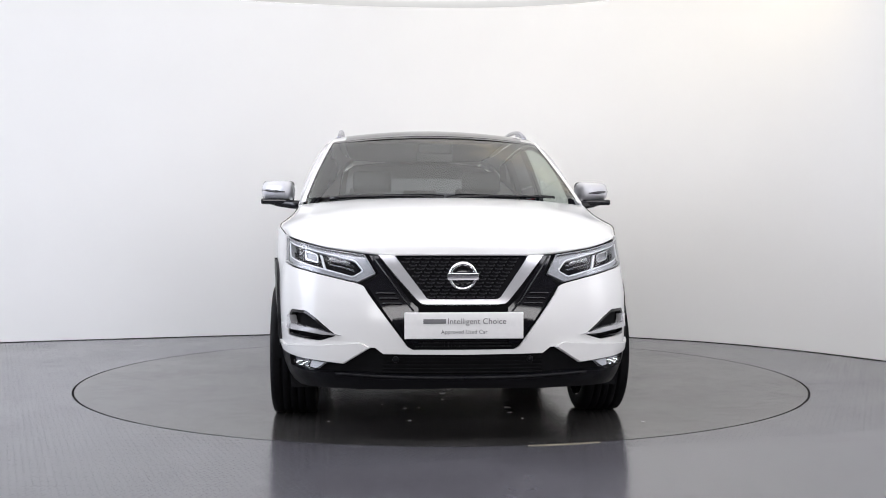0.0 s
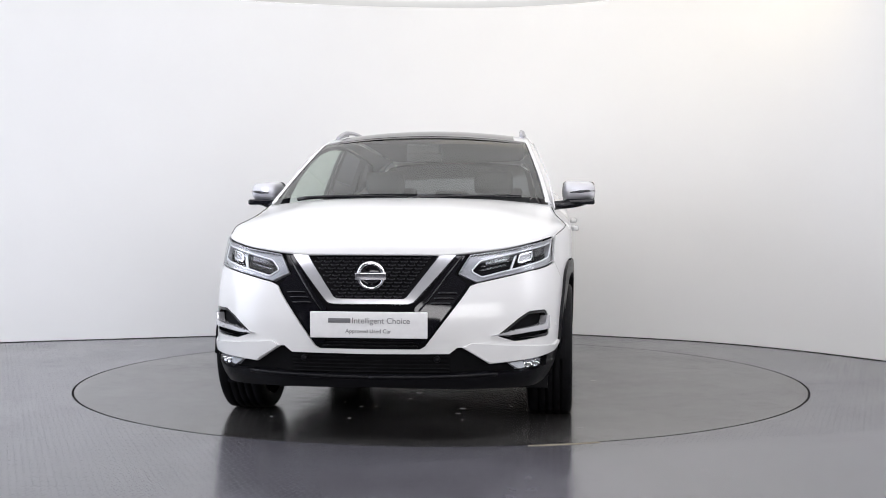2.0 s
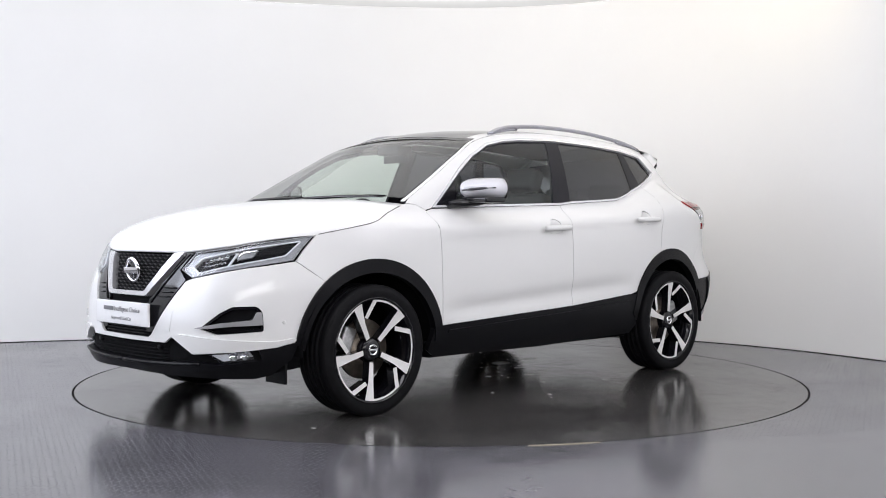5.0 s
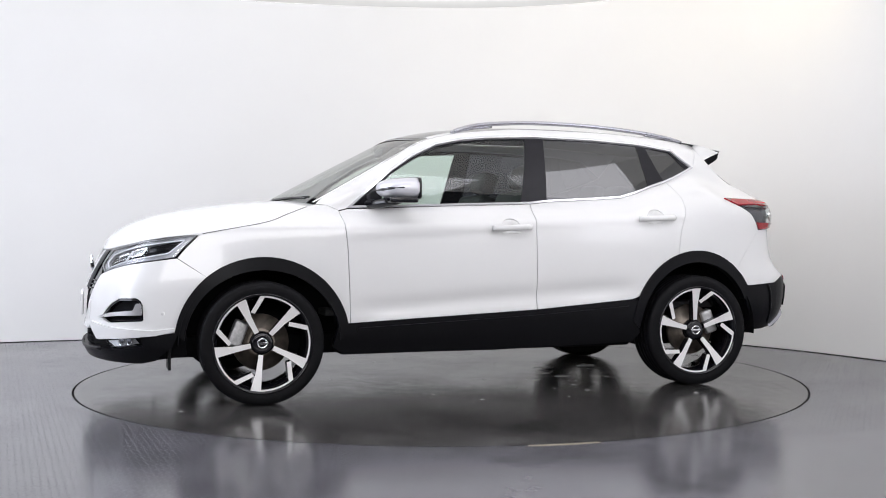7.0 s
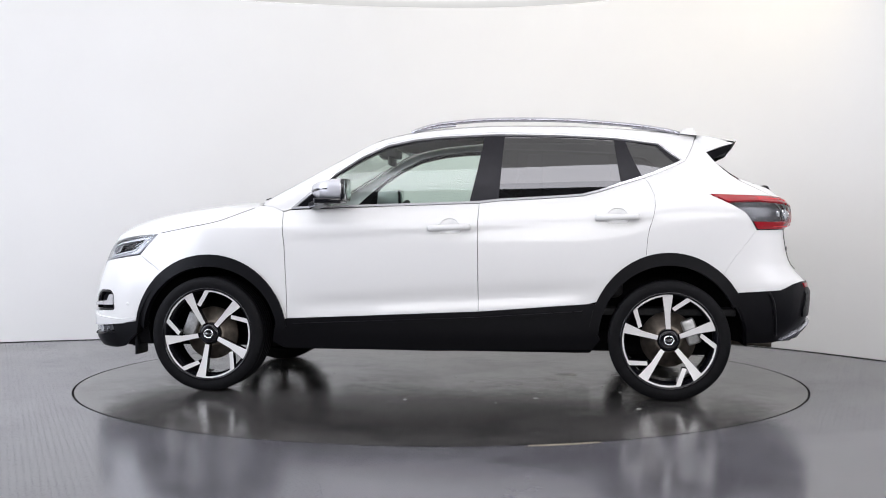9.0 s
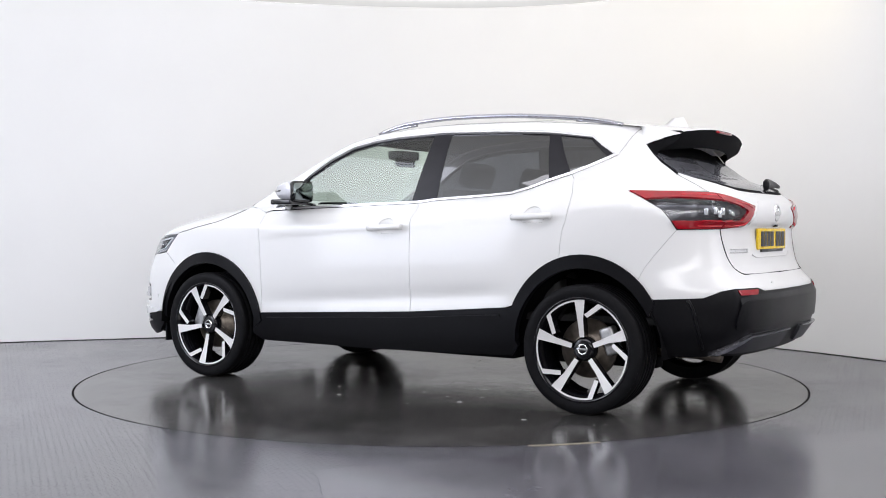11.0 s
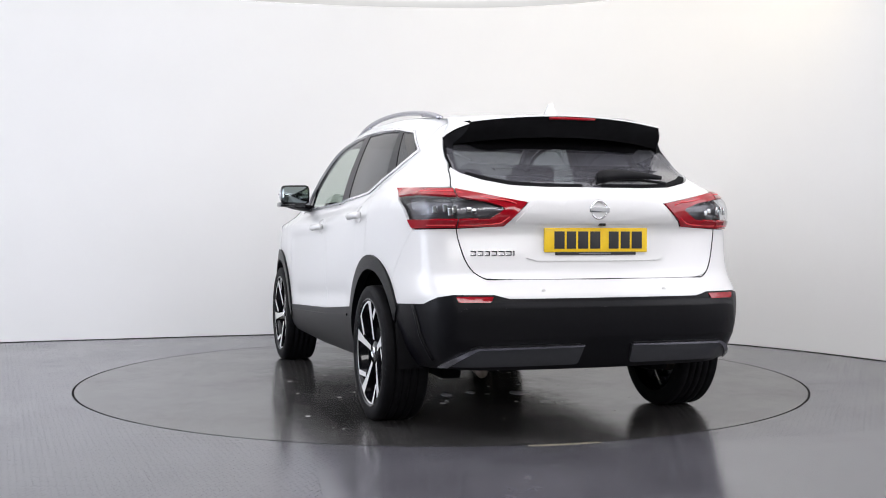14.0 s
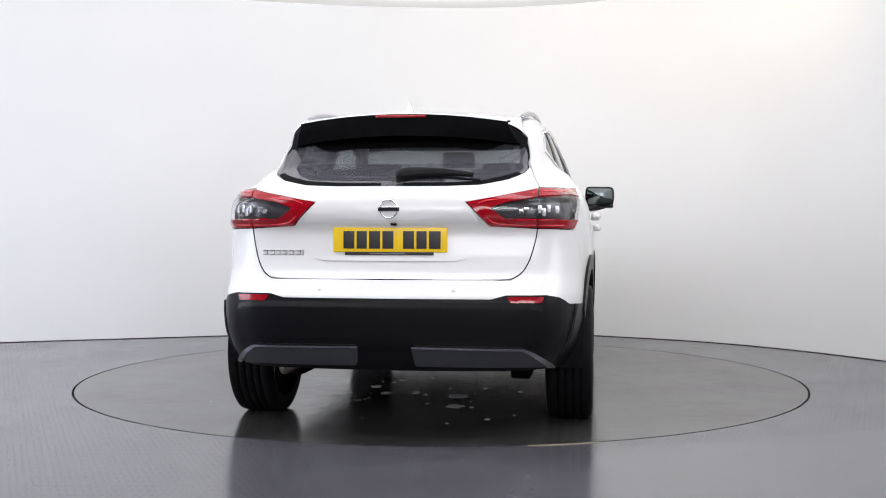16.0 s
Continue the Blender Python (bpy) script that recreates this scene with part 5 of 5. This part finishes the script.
# lower grille bars beneath the plate
for k in range(4):
    z = 0.428 + 0.014 * k
    wx = 0.215 + (z - 0.428) * 0.6
    part("grille_bar", tube([tuple(skin_off(-0.014)((1 if x >= 0 else -1) * F(abs(x), z)[0], z)) for x in np.linspace(-wx, wx, 11)], 0.0035, 6), M_CLAD, grille)


def emblem(parent, at, r, tilt, out, back):
    """A bright ring with a plain bar across it; out is the way it faces, 1 to the rear."""
    prof = [(r * 0.74, 0.0), (r * 0.76, 0.008), (r * 0.86, 0.013), (r * 0.97, 0.008), (r, 0.0)]
    bm = lathe(prof, 40)
    m = Matrix.Translation(at) @ pose(0, 0, 0, 0, 0, 90 * out) @ pose(0, 0, 0, 0, tilt, 0)
    bmesh.ops.transform(bm, matrix=m, verts=bm.verts)
    e = part("emblem", bm, M_CHROME, parent, "chrome ring emblem with a plain bar")
    bm = box(bmesh.new(), 0.006, 0.016, -r * 1.06, r * 1.06, -r * 0.24, r * 0.24, 0.003)
    bmesh.ops.transform(bm, matrix=m, verts=bm.verts)
    part("emblem_bar", bm, M_CHROME, e)
    bm = lathe([(0.001, 0.002), (r * 0.78, 0.002), (r * 0.8, -0.004)], 32)
    bmesh.ops.transform(bm, matrix=m, verts=bm.verts)
    part("emblem_back", bm, back, e)
    return e


emblem(grille, (0, -2.172, 0.737), 0.066, 8, -1, M_GBLACK)
emblem(tailgate, (0, 2.054, 1.036), 0.047, 4, 1, M_PAINT)


def flat_text(body, size, at, out, material, parent):
    data = bpy.data.curves.new("lettering", "FONT")
    data.body, data.size, data.align_x, data.align_y, data.extrude = body, size, "CENTER", "CENTER", 0.0004
    tmp = bpy.data.objects.new("lettering", data)
    scene.collection.objects.link(tmp)
    bpy.context.view_layer.update()
    me = bpy.data.meshes.new_from_object(tmp.evaluated_get(bpy.context.evaluated_depsgraph_get()))
    bpy.data.objects.remove(tmp)
    me.transform(Matrix.Translation(at) @ pose(0, 0, 0, 90, 0, 0 if out < 0 else 180))
    me.materials.clear()
    me.materials.append(material)
    ob = new("lettering", me)
    ob.parent = parent
    return ob


bm = box(bmesh.new(), -0.2625, 0.2625, -2.240, -2.226, 0.4645, 0.581, 0.004)
fplate = part("front_plate", bm, M_PLATEW, CAR, "white dealer show plate with grey lettering")
part("print_bar", box(bmesh.new(), -0.180, -0.080, -2.2425, -2.2395, 0.532, 0.552, 0.0006), M_INKGREY, fplate)
flat_text("Intelligent Choice", 0.0365, (0.056, -2.2412, 0.541), -1, M_INKGREY, fplate)
flat_text("Approved Used Car", 0.025, (0.0, -2.2412, 0.495), -1, M_INKGREY, fplate)
bm = box(bmesh.new(), -0.26, 0.26, 2.026, 2.038, 0.842, 0.953, 0.004)
rplate = part("rear_plate", bm, M_PLATEY, CAR, "yellow rear number plate with dark bars")
x = 0.212
for wdt in (0.05, 0.046, 0.05, 0.05, None, 0.05, 0.046, 0.052):
    if wdt is None:
        x -= 0.033
        continue
    part("character_bar", box(bmesh.new(), x - wdt, x, 2.0365, 2.0405, 0.858, 0.937, 0.001), M_INK, rplate)
    x -= wdt + 0.011
part("plate_strip", box(bmesh.new(), -0.20, 0.205, 2.030, 2.040, 0.829, 0.8435, 0.002), M_INK, rplate)
part("print_bar", box(bmesh.new(), -0.07, 0.09, 2.0395, 2.0415, 0.833, 0.839, 0.0005), M_INKGREY, rplate)
x = 0.60
for wdt in (0.026, 0.026, 0.024, 0.026, 0.028, 0.026, 0.008):
    p = skin_off(0.003)(*R(x - wdt / 2, 0.838))
    bm = bmesh.new()
    box(bm, -wdt / 2, wdt / 2, -0.002, 0.002, -0.011, -0.006, 0.0005)
    box(bm, -wdt / 2, wdt / 2, -0.002, 0.002, 0.006, 0.011, 0.0005)
    box(bm, -wdt / 2, -wdt / 2 + 0.005, -0.002, 0.002, -0.011, 0.011, 0.0005)
    bmesh.ops.transform(bm, matrix=Matrix.Translation(p) @ pose(0, 0, 0, 0, 0, -12), verts=bm.verts)
    part("badge_bar", bm, M_CHROME, tailgate)
    x -= wdt + 0.006

# ---- wheels ----


def spoke_mesh(ang):
    """One broad spoke with the rim arc and the bent bar that leave its end; bright faces, black flanks."""
    def pt(r, a):
        return (r * math.cos(radians(a)), r * math.sin(radians(a)))
    pieces = []
    c = math.cos
    # broad spoke, wider towards the rim
    pieces.append([(0.062, ang - 10), (0.062, ang + 13), (0.15, ang + 7.5), (0.250, ang + 6.5), (0.254, ang), (0.252, ang - 6.5), (0.15, ang - 4.5)])
    # rim arc
    arc = [(0.254, ang + 6.2 + 37.8 * i / 8) for i in range(9)]
    pieces.append(arc + [(0.238, a) for _, a in arc[::-1]])
    # bent bar towards the hub
    pieces.append([(0.254, ang + 43.8), (0.252, ang + 47.5), (0.174, ang + 66), (0.160, ang + 60), (0.236, ang + 43.0)])
    bm = bmesh.new()
    for poly in pieces:
        p2 = [pt(r, a) for r, a in poly]
        rr = [r for r, _ in poly]
        top = [bm.verts.new((0.012 + 0.022 * min(1, max(0, (r - 0.06) / 0.19)) - 0.004, y, z)) for (y, z), r in zip(p2, rr)]
        mid_ = [bm.verts.new((v.co.x - 0.006, v.co.y * 1.0, v.co.z * 1.0)) for v in top]
        low_ = [bm.verts.new((v.co.x - 0.05, v.co.y * 0.985, v.co.z * 0.985)) for v in top]
        f = bm.faces.new(top)
        f.normal_update()
        if f.normal.x < 0:
            f.normal_flip()
        f.material_index = 1
        n = len(top)
        for i in range(n):
            bm.faces.new((top[i], top[(i + 1) % n], mid_[(i + 1) % n], mid_[i]))
            bm.faces.new((mid_[i], mid_[(i + 1) % n], low_[(i + 1) % n], low_[i]))
    bmesh.ops.recalc_face_normals(bm, faces=bm.faces)
    return bm


def build_wheel(sx, y, start):
    R0 = HUB_Z
    prof = [(0.252, 0.105), (0.262, 0.108), (0.285, 0.113), (0.300, 0.112), (0.314, 0.107), (0.323, 0.101), (0.3258, 0.088)]
    tread = []
    for c_ in (0.055, 0.018, -0.018, -0.055):
        tread += [(0.326, c_ + 0.014), (0.326, c_ + 0.005), (0.318, c_ + 0.004), (0.318, c_ - 0.004), (0.326, c_ - 0.005)]
    prof += tread + [(r, -a) for r, a in [(0.3258, 0.088), (0.323, 0.101), (0.314, 0.107), (0.285, 0.113), (0.252, 0.105)]]
    at = Matrix.Translation((sx * (0.783 if y < 0 else 0.789), y, R0))
    turn = at if sx > 0 else at @ Matrix.Diagonal((-1, 1, 1, 1))

    def put(bm, k=1.035):
        bmesh.ops.scale(bm, vec=(1, k, k), verts=bm.verts)
        bmesh.ops.transform(bm, matrix=turn, verts=bm.verts)
        if sx < 0:
            bmesh.ops.reverse_faces(bm, faces=bm.faces)
        return bm
    tyre = part("wheel", put(lathe(prof, 96), R0 / 0.326), M_TYRE, CAR, "black low-profile tyre on a two-tone alloy wheel")
    bm = bmesh.new()
    for k in range(72):
        for side in (1, -1):
            box(bm, side * 0.094 - 0.013, side * 0.094 + 0.013, -0.0095, 0.0095, 0.302, 0.3172, 0.0, pose(0, 0, 0, 5 * k + (2.5 if side < 0 else 0), 0, 0) @ pose(0, 0, 0, 0, 0, side * 12))
    tagged(part("tread_shoulder", put(bm, R0 / 0.326), M_TYRE, tyre, "", False), kind="stuff")
    part("rim", put(lathe([(0.258, 0.103), (0.262, 0.109), (0.254, 0.110), (0.246, 0.100), (0.232, 0.080), (0.226, 0.02), (0.224, -0.09), (0.25, -0.10)], 64)), M_GBLACK, tyre)
    for k in range(5):
        bm = spoke_mesh(start + 72 * k)
        bmesh.ops.translate(bm, vec=(0.072, 0, 0), verts=bm.verts)
        part("spoke", put(bm), [M_GBLACK, M_MACHINED], tyre, "machined silver spoke with black flanks", False)
    part("hub", put(lathe([(0.001, 0.078), (0.04, 0.080), (0.052, 0.076), (0.06, 0.06), (0.062, 0.02)], 32)), M_GBLACK, tyre)
    part("centre_cap", put(lathe([(0.020, 0.082), (0.0225, 0.087), (0.026, 0.087), (0.028, 0.082)], 28)), M_CHROME, tyre)
    part("cap_bar", put(box(bmesh.new(), 0.081, 0.086, -0.029, 0.029, -0.005, 0.005, 0.001)), M_CHROME, tyre)
    part("brake_disc", put(lathe([(0.06, 0.03), (0.075, 0.03), (0.078, 0.012), (0.148, 0.012), (0.148, -0.012), (0.06, -0.012)], 48)), M_DISC, tyre)
    bm = box(bmesh.new(), -0.03, 0.035, 0.09, 0.165, -0.07, 0.07, 0.015)
    bmesh.ops.transform(bm, matrix=pose(0, 0, 0, 158 if y < 0 else 20, 0, 0), verts=bm.verts)
    part("brake_caliper", put(bm), M_CALIPER, tyre)


for sx in (1, -1):
    build_wheel(sx, FY, 117)
    build_wheel(sx, RY, 92)

# ---- cabin ----


def cabin_box(name, x0, x1, y0, y1, z0, z1, bevel, m, parent, turn=None, label=""):
    return part(name, box(bmesh.new(), x0, x1, y0, y1, z0, z1, bevel, turn), m, parent, label)


cabin_box("cabin_floor", -0.74, 0.74, -0.95, 1.7, 0.46, 0.50, 0.01, M_CABIN, CAR)
dash_rows = []
for w in np.linspace(-0.72, 0.72, 15):
    dash_rows.append([(w, -1.04 + 0.10 * (w / 0.72) ** 2, 1.07 - 0.02 * abs(w)), (w, -0.85, 1.075), (w, -0.70, 1.065), (w, -0.60, 1.02), (w, -0.57, 0.92), (w, -0.62, 0.6)])
bm = grid_mesh(dash_rows)
bmesh.ops.recalc_face_normals(bm, faces=bm.faces)
dash = part("dashboard", bm, M_CABIN, CAR, "charcoal dashboard")
cabin_box("instrument_hood", -0.55, -0.20, -0.74, -0.58, 1.05, 1.095, 0.02, M_CABIN, dash)
bm = bmesh.new()
rim_pts = [(0.185 * math.cos(a), 0.0, 0.185 * math.sin(a)) for a in np.linspace(0, 2 * math.pi, 33)]
tube(rim_pts, 0.015, 8, 1.0, bm)
box(bm, -0.17, 0.17, -0.01, 0.015, -0.025, 0.03, 0.008)
box(bm, -0.06, 0.06, -0.02, 0.03, -0.07, 0.05, 0.02)
bmesh.ops.transform(bm, matrix=pose(-0.37, -0.42, 0.965, -25, 0, 0), verts=bm.verts)
part("steering_wheel", bm, M_CABIN, CAR, "black steering wheel on the right-hand side")


def car_seat(x, y, wide=0.50):
    lean = pose(x, y, 0.64, -18, 0, 0)
    st = part("front_seat", box(bmesh.new(), -wide / 2, wide / 2, -0.05, 0.10, -0.02, 0.56, 0.05, lean), M_SEAT, CAR, "charcoal front seat")
    part("seat_cushion", box(bmesh.new(), x - wide / 2, x + wide / 2, y - 0.48, y + 0.05, 0.56, 0.74, 0.05), M_SEAT, st)
    part("headrest", box(bmesh.new(), -0.13, 0.13, -0.04, 0.07, 0.585, 0.73, 0.04, lean), M_SEAT, st)
    for d in (-0.06, 0.06):
        part("headrest_post", box(bmesh.new(), d - 0.006, d + 0.006, 0.01, 0.022, 0.54, 0.60, 0.002, lean), M_SATIN, st)


car_seat(-0.37, 0.18)
car_seat(0.37, 0.18)
lean = pose(0, 1.06, 0.70, -18, 0, 0)
bench = part("rear_seat", box(bmesh.new(), -0.64, 0.64, -0.05, 0.10, 0.0, 0.46, 0.05, lean), M_SEAT, CAR, "charcoal rear bench seat")
part("seat_cushion", box(bmesh.new(), -0.64, 0.64, 0.52, 1.08, 0.55, 0.72, 0.05), M_SEAT, bench)
for x in (-0.40, 0.0, 0.40):
    part("headrest", box(bmesh.new(), x - 0.13, x + 0.13, -0.03, 0.06, 0.47, 0.585 + (0.0 if x else -0.02), 0.035, lean), M_SEAT, bench)
cabin_box("parcel_shelf", -0.58, 0.58, 1.30, 1.86, 1.07, 1.085, 0.005, M_CABIN, CAR)
pod = cabin_box("camera_pod", -0.10, 0.10, -0.45, -0.33, 1.402, 1.458, 0.015, M_CABIN, CAR, None, "black camera pod behind the windscreen")
cabin_box("interior_mirror", -0.11, 0.11, -0.39, -0.37, 1.355, 1.415, 0.01, M_CABIN, CAR)

# ---- what moves ----


def motions():
    on = pose(CAR_ON_TABLE[0], CAR_ON_TABLE[1], 0)
    walk(TABLE, [(t, pose(0, 0, 0, 0, 0, a)) for t, a in TURN])
    walk(CAR, [(t, pose(0, 0, 0, 0, 0, a) @ on) for t, a in TURN])


motions()
